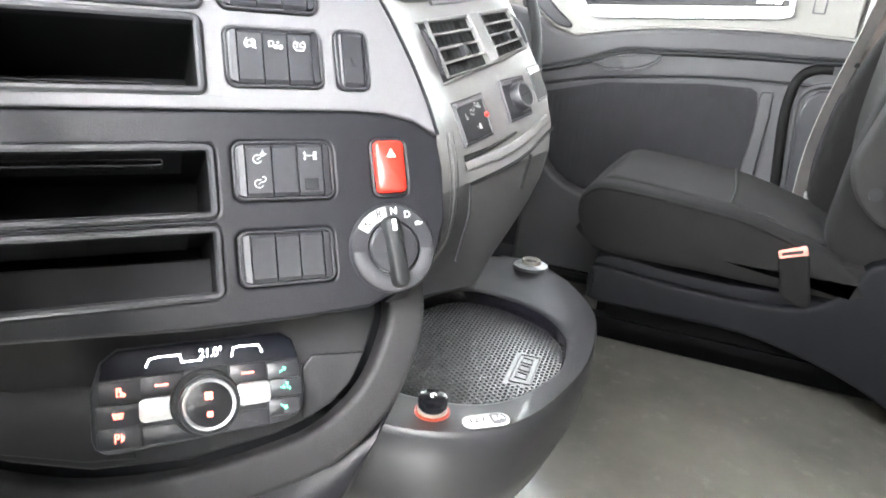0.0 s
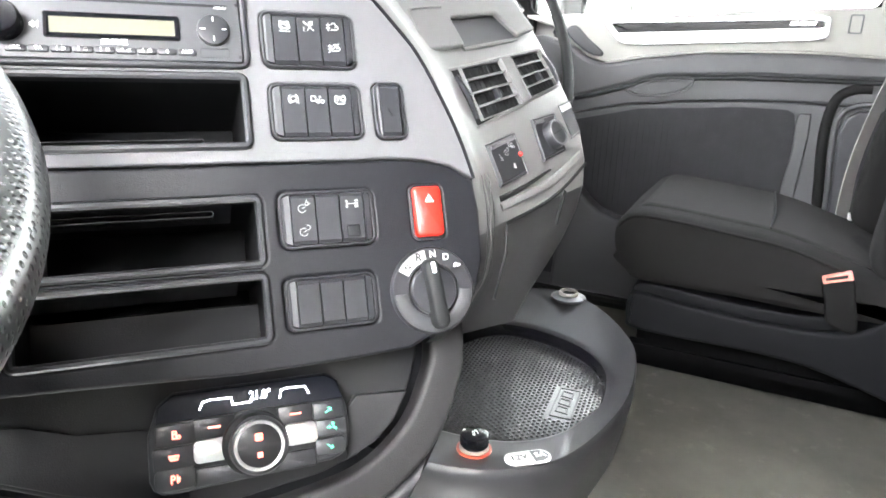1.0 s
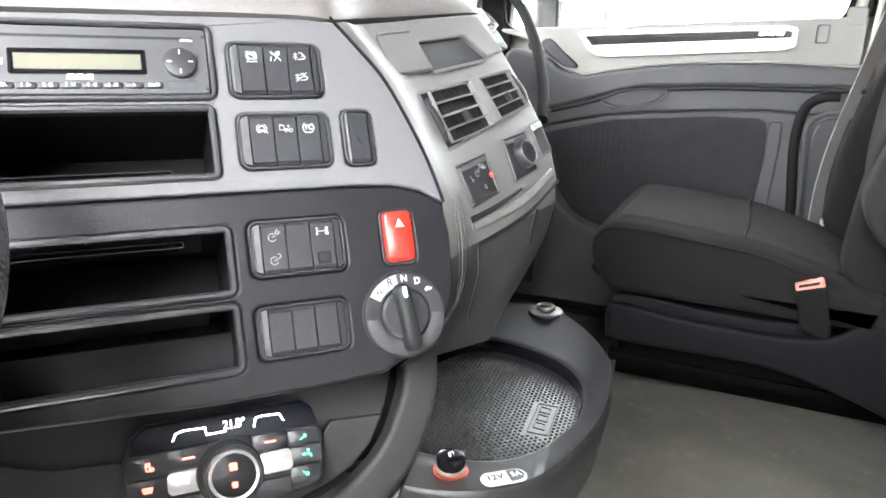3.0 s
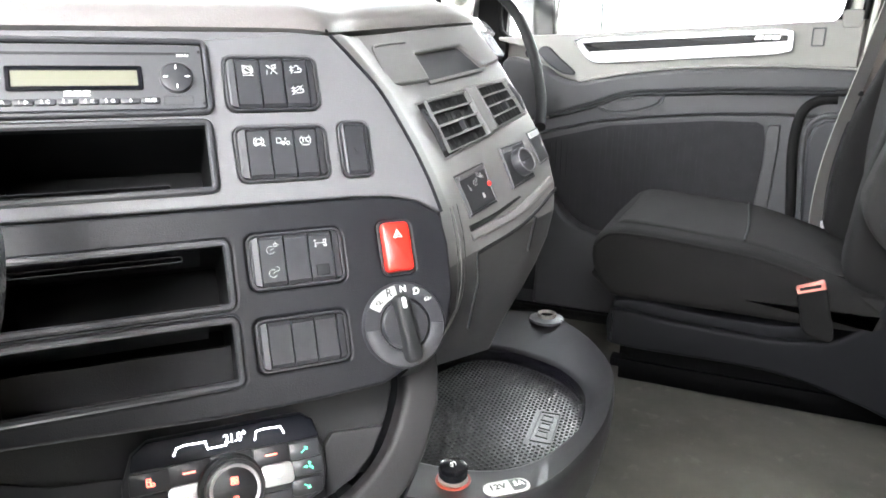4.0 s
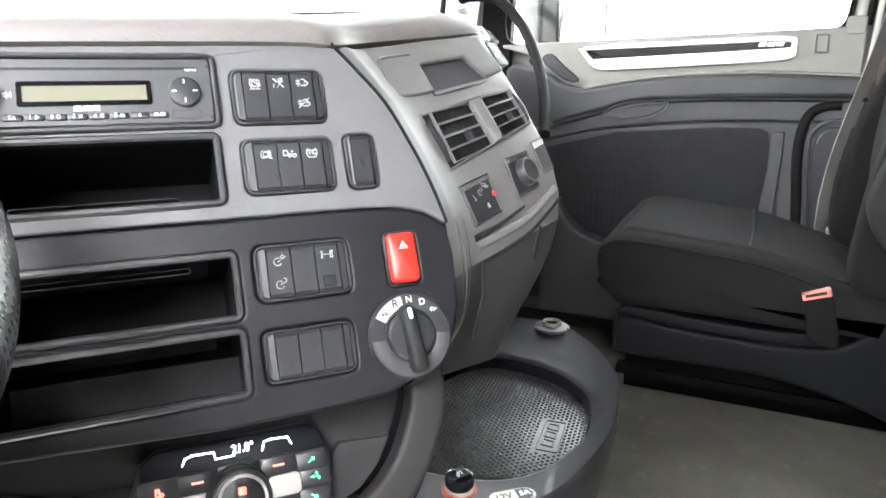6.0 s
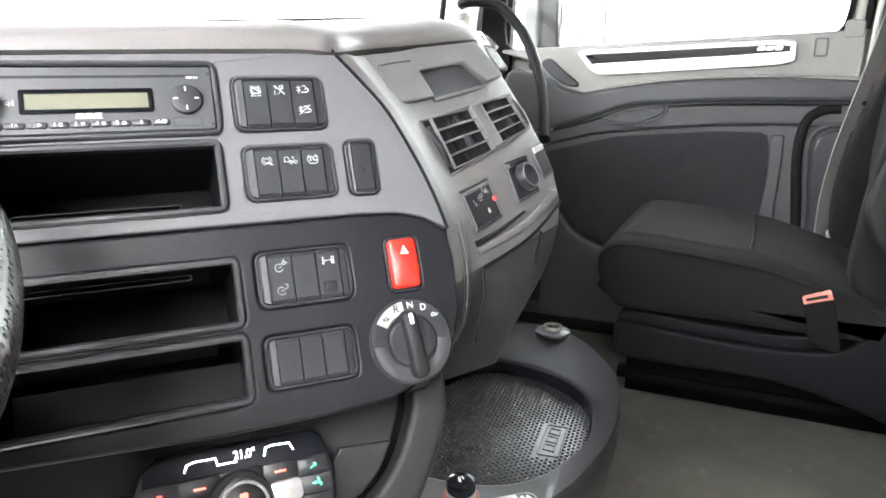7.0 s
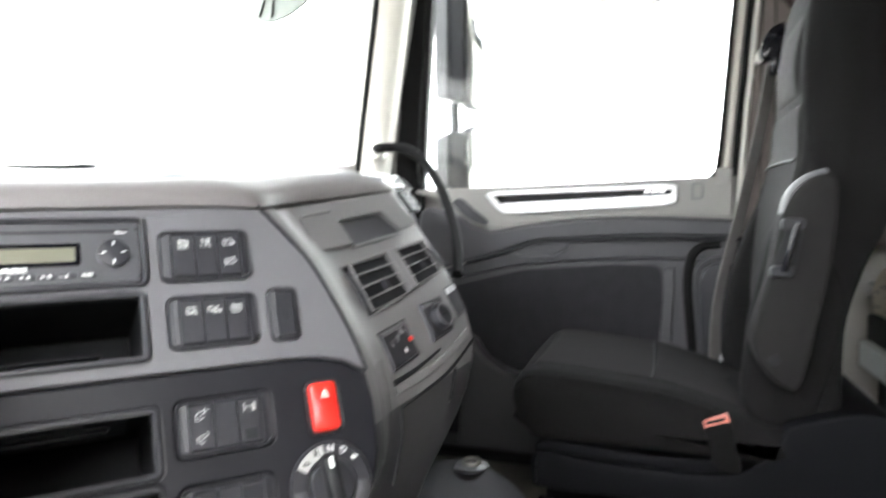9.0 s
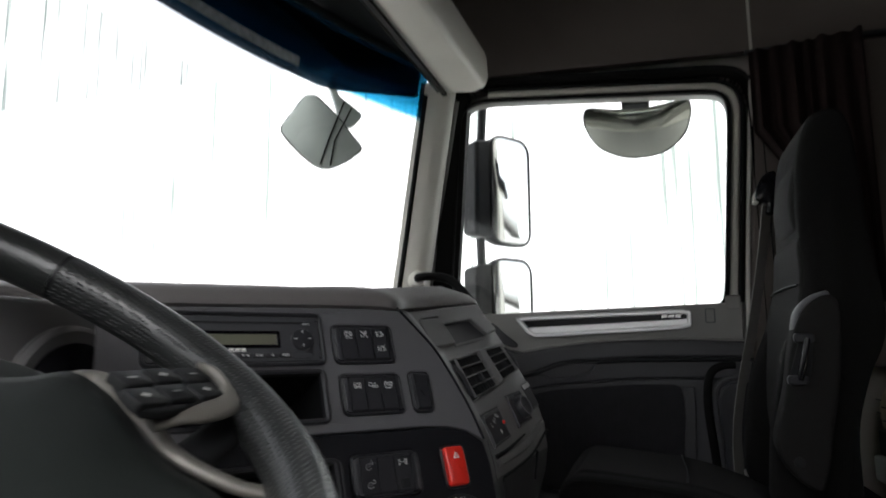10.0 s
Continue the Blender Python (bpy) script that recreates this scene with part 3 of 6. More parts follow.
# overhead shelf above the windscreen
shelf = thing("overhead_shelf", "pale grey overhead storage shelf above the windscreen", "shelf", pose(-0.15, 1.3, 1.5), kind="structure")
SH = [(1.62, 1.645), (1.40, 1.63), (1.345, 1.60), (1.305, 1.525), (1.28, 1.505), (1.20, 1.50), (1.165, 1.51), (1.155, 1.54), (1.158, 1.60), (1.168, 1.630), (1.20, 1.645), (1.30, 1.655), (1.62, 1.665)]
part("shelf_body", loft([[(x, y + 0.03 * ((x + 0.15) / 1.0) ** 2 * -0.6, z) for y, z in SH] for x in (-1.2, -0.7, -0.15, 0.4, 0.80, 0.86)]), BEIGE, shelf, bevel=0.01, seg=3)
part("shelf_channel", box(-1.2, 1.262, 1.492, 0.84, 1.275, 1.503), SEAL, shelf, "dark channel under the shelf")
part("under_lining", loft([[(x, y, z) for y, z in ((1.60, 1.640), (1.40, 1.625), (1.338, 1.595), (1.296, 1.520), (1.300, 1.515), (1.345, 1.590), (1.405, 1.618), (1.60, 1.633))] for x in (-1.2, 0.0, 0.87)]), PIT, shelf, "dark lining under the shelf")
part("shelf_back", box(-1.3, 1.34, 1.66, 1.03, 1.38, 2.05), PIT, shelf)

# ---- dashboard ----
dash = thing("dashboard", "grey and anthracite plastic dashboard wrapped round the driver", "dashboard", pose(-0.2, 1.1, 0.6))


def wp(m, u, v, n=0.0):
    return m @ Vector((u, v, n))


SEAM = [(0.0680, 0.0870), (0.0860, 0.0640), (0.1040, 0.0383), (0.1216, -0.0017), (0.1330, -0.0350), (0.1399, -0.0640)]
upper = [(-0.235, -0.046), (0.070, -0.0455), (0.098, -0.047), (0.120, -0.052), (0.1399, -0.064)] + [p for p in reversed(SEAM[:-1])] + [(0.05, 0.09), (-0.235, 0.0855)]
P1, RAD = rr(-0.1095, -0.008, 0.161, 0.0555, 0.0062, 3), rr(-0.1130, 0.0520, 0.172, 0.0560, 0.0062, 3)
P2, P3 = rr(-0.1080, -0.0952, 0.162, 0.0515, 0.0062, 3), rr(-0.1080, -0.1500, 0.162, 0.0500, 0.0062, 3)
S1, S2, SW = rr(0.0182, 0.0465, 0.0705, 0.0440, 0.007), rr(0.0192, -0.0085, 0.0690, 0.0435, 0.007), rr(0.0757, -0.008, 0.0255, 0.0455, 0.006)
S3, S4, HZ = rr(0.0188, -0.0895, 0.0705, 0.0420, 0.007), rr(0.0160, -0.150, 0.0670, 0.0385, 0.006), rr(0.0965, -0.089, 0.0265, 0.0425, 0.0055)
part("upper_fascia", plate(upper, [P1, RAD, S1, S2, SW], -0.02, 0.0), GREY, dash, "mid-grey grained fascia", at=CM, bevel=0.0018, seg=3)
lower = [(-0.235, -0.186), (-0.05, -0.194), (0.02, -0.1935), (0.0720, -0.1910), (0.1080, -0.1760), (0.1290, -0.1560), (0.1385, -0.1300), (0.1410, -0.0900), (0.1385, -0.066), (0.120, -0.0535), (0.098, -0.0485), (0.070, -0.047), (-0.235, -0.0475)]
part("lower_fascia", plate(lower, [P2, P3, S3, S4, HZ], -0.03, 0.0015), DARK, dash, "anthracite grained fascia", at=CM, bevel=0.0025, seg=3)
for k, pts in enumerate((P1, P2, P3)):
    lip_low = k == 0
    (u0, v0), (u1, v1) = [(f(p[0] for p in pts), f(p[1] for p in pts)) for f in (min, max)]
    ob = part("storage_slot", collar(inset(pts, -0.0005), 0.0055, -0.006, 0.0035), BLACK, dash, "open black storage slot with a thin frame", at=CM)
    q, deep = inset(pts, 0.004), 0.13
    bm = loft([[(x, y, 0.0) for x, y in q], [(x, y, -deep) for x, y in q]], caps=False)
    bm.faces.new([bm.verts.new((x, y, -deep)) for x, y in q])
    part("liner", bm, SLOTBLACK, ob, at=CM)
    # a rounded bar moulded on the floor or roof of the slot
    s, vv = (1, v0 + 0.0045) if lip_low else (-1, v1 - 0.0045)
    part("ledge", loft([[(u0 + 0.006, vv, n), (u1 - 0.020, vv, n), (u1 - 0.020, vv + 0.0075 * s, n - 0.03), (u0 + 0.006, vv + 0.0075 * s, n - 0.03)] for n in (-0.008, -0.014)]), BLACK, ob, at=CM)
    if k < 2:
        bar = [(u0 + 0.02 + t * (u1 - u0 - 0.052), vv + 0.0035 * s, -0.0085 - 0.012) for t in (0, 1)]
        part("groove_bar", collar(rr((bar[0][0] + bar[1][0]) / 2, vv + 0.005 * s, bar[1][0] - bar[0][0], 0.005, 0.0025), 0.0012, -0.026, -0.014), PIT, ob, at=CM)


# side face: rows from top to bottom, columns from the seam round to the passenger side
def s_row(u, v, vr, right, deep=0.35, drop=0.0):
    """Starts on the seam (u, v) of the fascia, runs across the side face up to u = right and turns towards the windscreen."""
    left = wp(CM, u, v, -0.003)
    loc = SM.inverted() @ left
    pts = [left]
    for k in (0.05, 0.10, 0.16, 0.22, 0.30, 0.40, 0.55, 0.75, 1.0):
        uu = loc.x + (right - 0.016 - loc.x) * k
        vv = loc.y + (vr - loc.y) * k
        n = (loc.z + 0.004) * max(0.0, 1 - k / 0.34) ** 1.6 - 0.004 * min(1, k / 0.2) + 0.004
        n += drop * min(1.0, 0.35 + k)
        pts.append(wp(SM, uu, vv, n))
    c = pts[-1]
    for ang in (25, 50, 75, 95):
        a = radians(ang)
        pts.append(c + Vector((0.016 * math.sin(a), -0.003 * math.sin(a) + 0.018 * (1 - math.cos(a)), -0.002 * math.sin(a))))
    pts.append(pts[-1] + Vector((0.01, deep, 0.0)))
    return pts


rows_s = [s_row(0.068, 0.087, 0.100, 0.158), s_row(0.086, 0.064, 0.072, 0.166), s_row(0.104, 0.0383, 0.046, 0.176), s_row(0.1216, -0.0017, 0.004, 0.190),
          s_row(0.133, -0.035, -0.030, 0.196), s_row(0.1399, -0.064, -0.066, 0.198), s_row(0.141, -0.090, -0.098, 0.192, drop=-0.002),
          s_row(0.1405, -0.110, -0.126, 0.176, drop=-0.005), s_row(0.1385, -0.130, -0.150, 0.152, drop=-0.009), s_row(0.135, -0.146, -0.172, 0.122, drop=-0.014),
          s_row(0.129, -0.156, -0.192, 0.090, drop=-0.02), s_row(0.108, -0.176, -0.212, 0.055, drop=-0.026), s_row(0.085, -0.189, -0.232, 0.030, drop=-0.034)]
# lower rows take the darker copy: their shade is in the colour
part("lower_flap", loft(rows_s[7:], closed=False), FLAP, dash, "lower flap of the side face, coloured darker for shade", smooth=60)
part("side_console", loft(rows_s[:8], closed=False), SIDEGREY, dash, "warm grey side face of the console", smooth=60)
# moulded strip along the seam
part("seam_strip", sweep(spline([wp(CM, u, v, 0.0005) for u, v in SEAM[:]], 4), circle(0.0016, 6), up=CM.col[2][:3]), DARK, dash)
# grooves and the lower flap of the side face
for (a, b, w, mt) in (((0.012, -0.1285), (0.172, -0.0925), 0.0045, SILVER), ((0.013, -0.145), (0.176, -0.1035), 0.0018, PIT)):
    path = spline([wp(SM, a[0], a[1], -0.001), wp(SM, (a[0] + b[0]) / 2 + 0.006, (a[1] + b[1]) / 2 - 0.006, -0.001), wp(SM, b[0], b[1], 0.0)], 6)
    part("moulded_line", sweep(path, [(x, y * 0.5) for x, y in circle(w, 8)], up=SM.col[2][:3]), SIDEGREY if mt is SILVER else PIT, dash)
part("moulded_slot", sweep(spline([wp(SM, 0.013, -0.1215, 0.0005), wp(SM, 0.055, -0.1150, 0.0005), wp(SM, 0.105, -0.1035, 0.0005)], 5), lambda k: [(x * (1.0 - 0.6 * k), y * 0.4) for x, y in circle(0.0030, 8)], up=SM.col[2][:3]), PIT, dash, "dark slot over the moulded line")
# flutes beside the fascia, running down into the flap
for idx, r, m in ((2, 0.0006, FLAP), (4, 0.0006, FLAP), (3, 0.0013, SIDEGREY)):
    part("flute", sweep(spline([row[idx] for row in rows_s[5:12]], 3), circle(r, 6), up=SM.col[2][:3]), m, dash, smooth=60)
part("flap_edge", sweep([wp(SM, 0.0115, -0.146, -0.001), wp(SM, 0.004, -0.170, -0.006), wp(SM, -0.020, -0.205, -0.016)], circle(0.0012, 6), up=SM.col[2][:3]), DARK, dash)
part("flap_slot", sweep([wp(SM, 0.119, -0.128, 0.0), wp(SM, 0.096, -0.158, -0.008)], [(x, y * 0.4) for x, y in circle(0.0022, 8)], up=SM.col[2][:3]), PIT, dash)

# padded dash top: a rounded lip along the fascia, then a slope up to the windscreen with a shallow well
LIP = [Vector((-1.25, 1.185, 0.777)), Vector((-0.80, 1.192, 0.778)), wp(CM, -0.30, 0.083, -0.004), wp(CM, -0.235, 0.0855, 0.0), wp(CM, -0.10, 0.088, 0.0), wp(CM, 0.03, 0.0895, 0.0), wp(CM, 0.066, 0.089, -0.004), wp(SM, -0.035, 0.074, 0.001), wp(SM, 0.06, 0.084, 0.0), wp(SM, 0.135, 0.093, -0.002), wp(SM, 0.165, 0.096, -0.014)]
lip = spline(LIP, 4)
END = [Vector(p) for p in ((0.02, 0.985, 0.810), (0.08, 1.055, 0.812), (0.16, 1.125, 0.812), (0.28, 1.172, 0.811), (0.42, 1.195, 0.810), (0.56, 1.202, 0.808), (0.72, 1.230, 0.806), (0.89, 1.275, 0.806))]
first_end = len(lip)
lip += END
rings = []
for i, p in enumerate(lip):
    fx = max(-1.15, min(0.87, p.x * 0.75 + 0.28))
    f = ws_at(fx, 0.88) - Vector((0, 0.012, 0))
    f.z = max(0.838, min(0.905, 0.845 + 0.085 * fx))
    d = f - p
    d.z = 0
    d.normalize()
    up = Vector((0, 0, 1))
    # the crest stands off on the driver's side and melts into one broad pad past the corner
    w = max(0.0, min(1.0, (p.x + 0.36) / 0.10))
    e = i - first_end
    hgt = 1.0 if i < first_end - 6 else (1.0 - 0.11 * (i - first_end + 7)) if e < 0 else min(1.0, 0.25 + 0.22 * e)
    crest = p + d * (0.026 + 0.012 * w) + up * (0.023 + 0.006 * w) * hgt
    rim = p + d * (0.088 + 0.02 * w) + up * 0.029 * hgt
    deep = 1.0 if p.x < 0.07 else max(0.0, 1 - (p.x - 0.07) / 0.09)
    g, h, k = rim.lerp(f, 0.10), rim.lerp(f, 0.84), rim.lerp(f, 0.92)
    g.z -= 0.012 * deep
    h.z = (f.z - 0.020) * deep + h.z * (1 - deep)
    k.z = f.z + 0.002
    rings.append([p + d * 0.035 - up * 0.012, p + d * 0.004 - up * 0.004, p - d * 0.004 + up * 0.002 * hgt, p - d * 0.003 + up * 0.009 * hgt, p + d * 0.006 + up * 0.018 * hgt, crest, crest.lerp(rim, 0.5) + up * (0.003 * w - 0.001) * hgt, rim, rim.lerp(f, 0.03) - up * 0.001 * deep, g, h, k, f])
part("dash_top", loft(rings, closed=False), PAD, dash, "warm grey soft dash top with a shallow well", smooth=50)
# textured mat; its dark bluish tone paints in the reflection on the well floor
mat_rows = [[r[9].lerp(r[10], t) + Vector((0, 0, 0.0035)) for t in (0.0, 0.35, 0.7, 1.0)] for r, p in zip(rings, lip) if -0.75 < p.x < 0.10]
part("well_mat", loft(mat_rows, closed=False), WELLMAT, dash, "textured mat in the well, coloured for a blue-green reflection", smooth=60)
part("pad_seam", sweep(spline([wp(CM, 0.066, 0.089, 0.002), wp(CM, 0.060, 0.098, -0.004), wp(CM, 0.045, 0.107, -0.012), wp(CM, 0.015, 0.1125, -0.022)], 5), circle(0.0012, 6)), PIT, dash)
# passenger side of the dash, below its top
PD = [[p + Vector((dx, dy, dz)) for dx, dy, dz in ((0.0, 0.012, -0.004), (0.012, -0.006, -0.05), (0.02, 0.0, -0.16), (0.03, 0.12, -0.30), (0.03, 0.30, -0.36))] for p in END]
part("passenger_dash", loft(PD, closed=False), GREY, dash, "grey lower dash before the passenger seat", smooth=60)
# instrument panel behind the steering wheel
XZ = Matrix(((1, 0, 0, 0), (0, 0, -1, 0), (0, 1, 0, 0), (0, 0, 0, 1)))
part("binnacle", prism([(-1.22, 0.52), (-0.455, 0.52), (-0.455, 0.785), (-1.22, 0.785)], -1.24, -1.186), SIDEGREY, dash, "grey instrument panel", at=XZ, bevel=0.004)
g = part("gauge", disc(-0.530, 0.702, [(0.062, -1.187), (0.062, -1.182), (0.057, -1.178), (0.049, -1.180)], 40), SIDEGREY, dash, "round gauge in a grey rim", at=XZ)
part("gauge_face", disc(-0.530, 0.702, [(0.047, -1.180), (0.047, -1.177), (0.043, -1.176)], 40), GLOSS, g, "dark glossy gauge face", at=XZ)
part("bezel_strip", prism([(-0.462, 0.60), (-0.450, 0.60), (-0.450, 0.770), (-0.462, 0.770)], -1.186, -1.180), DARK, dash, at=XZ, bevel=0.002)

# console body below the fascia: a recessed bay with a swooping outer ridge
BAND = [(0.116, -0.165), (0.113, -0.203), (0.104, -0.228), (0.090, -0.253), (0.071, -0.273), (0.043, -0.291), (0.008, -0.301), (-0.055, -0.308), (-0.121, -0.303), (-0.170, -0.288), (-0.25, -0.255), (-0.40, -0.22)]
part("bay_wall", prism([(-0.40, -0.16)] + [(u, v) for u, v in reversed(BAND)], -0.11, -0.082), DARK, dash, "dark back wall of the bay", at=CM)
BAY = inset([(-0.43, -0.13)] + [(u, v) for u, v in reversed(BAND)] + [(0.116, -0.13)], 0.0205)
part("climate_bay", prism(BAY, -0.085, -0.054, 0.002), BAYPLASTIC, dash, "recessed charcoal bay", at=CM)
band = spline([wp(CM, u, v, -0.040) for u, v in BAND], 6)
part("ridge", sweep(band, rr(0.001, -0.003, 0.030, 0.026, 0.005), up=CM.col[2][:3]), RIDGE, dash, "flat charcoal ridge round the bay", smooth=70)
low_body = [[wp(CM, u + 0.012 * min(1.0, max(0.0, (u + 0.06) / 0.12)) + a, v - 0.010 + b, n) for u, v in BAND] for a, b, n in ((-0.004, 0.002, -0.052), (-0.003, -0.004, -0.037), (-0.024, -0.032, -0.034), (-0.055, -0.085, -0.050), (-0.065, -0.15, -0.10))]
part("lower_console", loft(low_body, closed=False), DARK, dash, "anthracite console body", smooth=60)
# facets of the bay beside the climate controls
FACET = [(0.026, -0.2754), (0.0506, -0.264), (0.0666, -0.249), (0.079, -0.2274), (0.036, -0.2246), (0.029, -0.234)]
part("bay_facet", loft([[(u, v, -0.060) for u, v in FACET], [(u, v, -0.0545 + 0.010 * (v + 0.2754) / 0.05) for u, v in FACET]]), BAYPLASTIC, dash, at=CM, bevel=0.0015, seg=3)
part("bay_facet", prism([(-0.25, -0.2290), (-0.17, -0.262), (-0.121, -0.2765), (-0.090, -0.280), (-0.090, -0.235), (-0.118, -0.226), (-0.16, -0.2225), (-0.192, -0.212), (-0.25, -0.205)], -0.056, -0.0515, 0.0012), BAYPLASTIC, dash, at=CM)

# ---- radio ----
radio = thing("car_radio", "black single-slot car radio with a grey-green display", "radio", CM @ Matrix.Translation((-0.113, 0.024, 0)))
part("surround", collar(inset(RAD, -0.001), 0.004, -0.006, 0.0035), BLACK, radio, at=CM)
part("face", prism(inset(RAD, 0.0035), -0.02, 0.002, 0.001), RADIOFACE, radio, "dark grey face plate", at=CM, smooth=12)
part("disc_slot", prism(rr(-0.112, 0.0690, 0.146, 0.0018, 0.0008, 2), 0.002, 0.0024), PIT, radio, at=CM)
disp = part("display_frame", collar(rr(-0.1140, 0.0508, 0.084, 0.0180, 0.0018, 3), 0.0035, 0.0015, 0.0034), GLOSS, radio, at=CM)
part("display", prism(rr(-0.1140, 0.0508, 0.0775, 0.0125, 0.001, 2), 0.0018, 0.0026), LCD, radio, "pale grey-green liquid crystal display", at=CM)
pad = part("cursor_pad", disc(-0.0497, 0.0505, [(0.0113, 0.001), (0.0113, 0.0042), (0.0105, 0.0052), (0.0085, 0.0056), (0.0, 0.0050)][:4]), BLACK, radio, "round glossy cursor pad", at=CM)
for a, b in ((1, 0), (-1, 0), (0, 1), (0, -1)):
    part("mark", strokes([[(0.0060 * a, 0.0060 * b), (0.0083 * a, 0.0083 * b)]], 0.0008, 0.0055, 0.0060, u=-0.0497, v=0.0505), WHITE, pad, at=CM)
knob = part("volume_knob", disc(-0.1790, 0.0505, [(0.0125, 0.001), (0.0122, 0.012), (0.0108, 0.014), (0.006, 0.0136)]), GLOSS, radio, "round black volume knob", at=CM)
part("speaker_sign", strokes([[(-0.002, -0.0008), (-0.001, -0.0008), (0.0, -0.002), (0.0, 0.002), (-0.001, 0.0008), (-0.002, 0.0008)], [(0.0012, -0.001), (0.0012, 0.001)], [(0.0024, -0.0018), (0.0024, 0.0018)]], 0.0006, 0.002, 0.0024, u=-0.1615, v=0.0505), WHITE, radio, at=CM)
PLAY = {"1": [[(0, -1), (0, 1), (1.8, 0), (0, -1)]], "2": [ring_line(1.0, 40, 330, 0.6, 0, 8)], "3": [[(0, -0.8), (1.8, 0.8)], [(0, 0.8), (1.8, -0.8)]], "4": [[(0.9, 0.9), (0, 0), (0.9, -0.9)], [(1.9, 0.9), (1.0, 0), (1.9, -0.9)]], "5": [[(0, -0.8), (1.8, -0.8), (1.8, 0.8), (0, 0.8), (0, -0.8)]]}
for k, word in enumerate(("SRC", "TA", "1", "2", "3", "4", "5", "6", "AUD")):
    u = -0.1722 + 0.0130 * k
    b = part("preset_button", button(u, 0.0338, 0.0122, 0.0044, 0.0015, 0.001, 0.0036, 0.0005), BLACK, radio, at=CM)
    part("caption", lettering(word, 0.0036, u - (0.0024 if word in PLAY else 0), 0.0338, 0.0038), WHITE, b, at=CM)
    if word in PLAY:
        part("play_sign", strokes(PLAY[word], 0.0004, 0.0035, 0.0039, u=u + 0.0008, v=0.0338, s=0.0011), WHITE, b, at=CM)
part("embossed_label", collar(rr(-0.0497, 0.0340, 0.0200, 0.0070, 0.0008, 2), 0.0005, 0.0018, 0.0024), BLACK, radio, at=CM)
part("caption", lettering("MENU", 0.0030, -0.0440, 0.0678, 0.0023), WHITE, radio, at=CM)
for k in range(3):
    part("emblem", prism([(-0.1225 + k * 0.0056, 0.0394), (-0.1180 + k * 0.0056, 0.0394), (-0.1170 + k * 0.0056, 0.0424), (-0.1215 + k * 0.0056, 0.0424)], 0.002, 0.0025), WHITE, radio, at=CM)
part("emblem_line", strokes([[(-0.1222, 0.0385), (-0.1062, 0.0385)]], 0.0006, 0.002, 0.0025), WHITE, radio, at=CM)
for v in (0.0705, 0.0312):
    part("key_hole", disc(-0.0325, v, [(0.0012, 0.0018), (0.0012, 0.0024)], 10), PIT, radio, at=CM)

# ---- switch blocks ----
CLOUD = [[(-3, 1), (-1, 1)], [(-3, -0.5), (-1, -0.5)], [(-2, -2), (-2, 2)], ring_line(1.2, -60, 150, 0.8, 0.9, 7), ring_line(1.0, -120, 100, 2.3, -0.4, 7), [(-0.6, -1.6), (2.0, -1.6)]]
SIGNS = {
    "brake_off": [ring_line(1.8), [(-2.6, 2.2), (2.8, -1.4)], ring_line(2.7, 120, 240, n=6), ring_line(2.7, -60, 60, n=6)] + [[(-2.6 + k * 1.5, -3.2), (-1.9 + k * 1.5, -3.2)] for k in range(4)],
    "lane_off": [[(-2.6, 2.2), (-1.2, 0.6)], [(-2.6, -2.6), (-2.4, -0.6)], [(2.4, 2.6), (-0.6, -2.4)], [(-2.2, 2.4), (2.6, -2.4)], [(0.2, 2.0), (1.8, 2.6), (2.2, 0.8), (0.8, 0.2), (0.2, 2.0)]],
    "filter": CLOUD, "filter_off": CLOUD + [[(-3, -2.6), (3, 2.6)]],
    "hand_brake": [ring_line(1.5), ring_line(2.6, 120, 240, n=6), ring_line(2.6, -60, 60, n=6), [(-1, -1.8), (0.6, -0.6), (2.4, -1.8), (3.0, -2.4)]],
    "chassis": [[(-3, -1), (-3, 1.6), (-1, 1.6), (-0.6, 0.4), (-0.6, -1)], ring_line(0.9, cx=0.4, cy=-1.2, n=9), ring_line(0.9, cx=2.8, cy=-1.2, n=9), [(-2.6, -1), (2.0, -1)], [(1.6, 1.6), (1.6, 0.2)], [(1.1, 1.0), (1.6, 1.6), (2.1, 1.0)]],
    "traction": [ring_line(2.9, 130, 235, n=6), ring_line(2.9, -55, 50, n=6), [(-1.8, -2.6), (1.8, -2.6)]],
    "dial_up": [ring_line(2.0, 60, 330, -0.6, -0.6), [(-0.6, -0.6), (1.0, 0.2)], ring_line(0.9, cx=2.0, cy=1.8, n=8), [(2.0, 3.2), (2.0, 3.6)], [(3.4, 1.8), (3.8, 1.8)]],
    "dial_down": [ring_line(2.0, 60, 330, -0.6, -0.6), [(-0.6, -0.6), (1.0, 0.2)], ring_line(1.2, -100, 100, 1.6, 1.6, 8)],
    "axle": [[(-2.6, -2), (-2.6, 2)], [(2.0, -2), (2.0, 2)], [(3.0, -2), (3.0, 2)], [(-2.6, 0), (3.0, 0)], [(-3.2, 1.4), (-2.0, 1.4)], [(-3.2, -1.4), (-2.0, -1.4)], [(1.6, 1.4), (3.4, 1.4)], [(1.6, -1.4), (3.4, -1.4)]],
    "seat": [[(-1, 2), (-0.4, -0.6), (1.2, -0.6)], [(-1, -2), (1.6, -2)], [(0.4, -0.6), (0.4, -2)]],
}


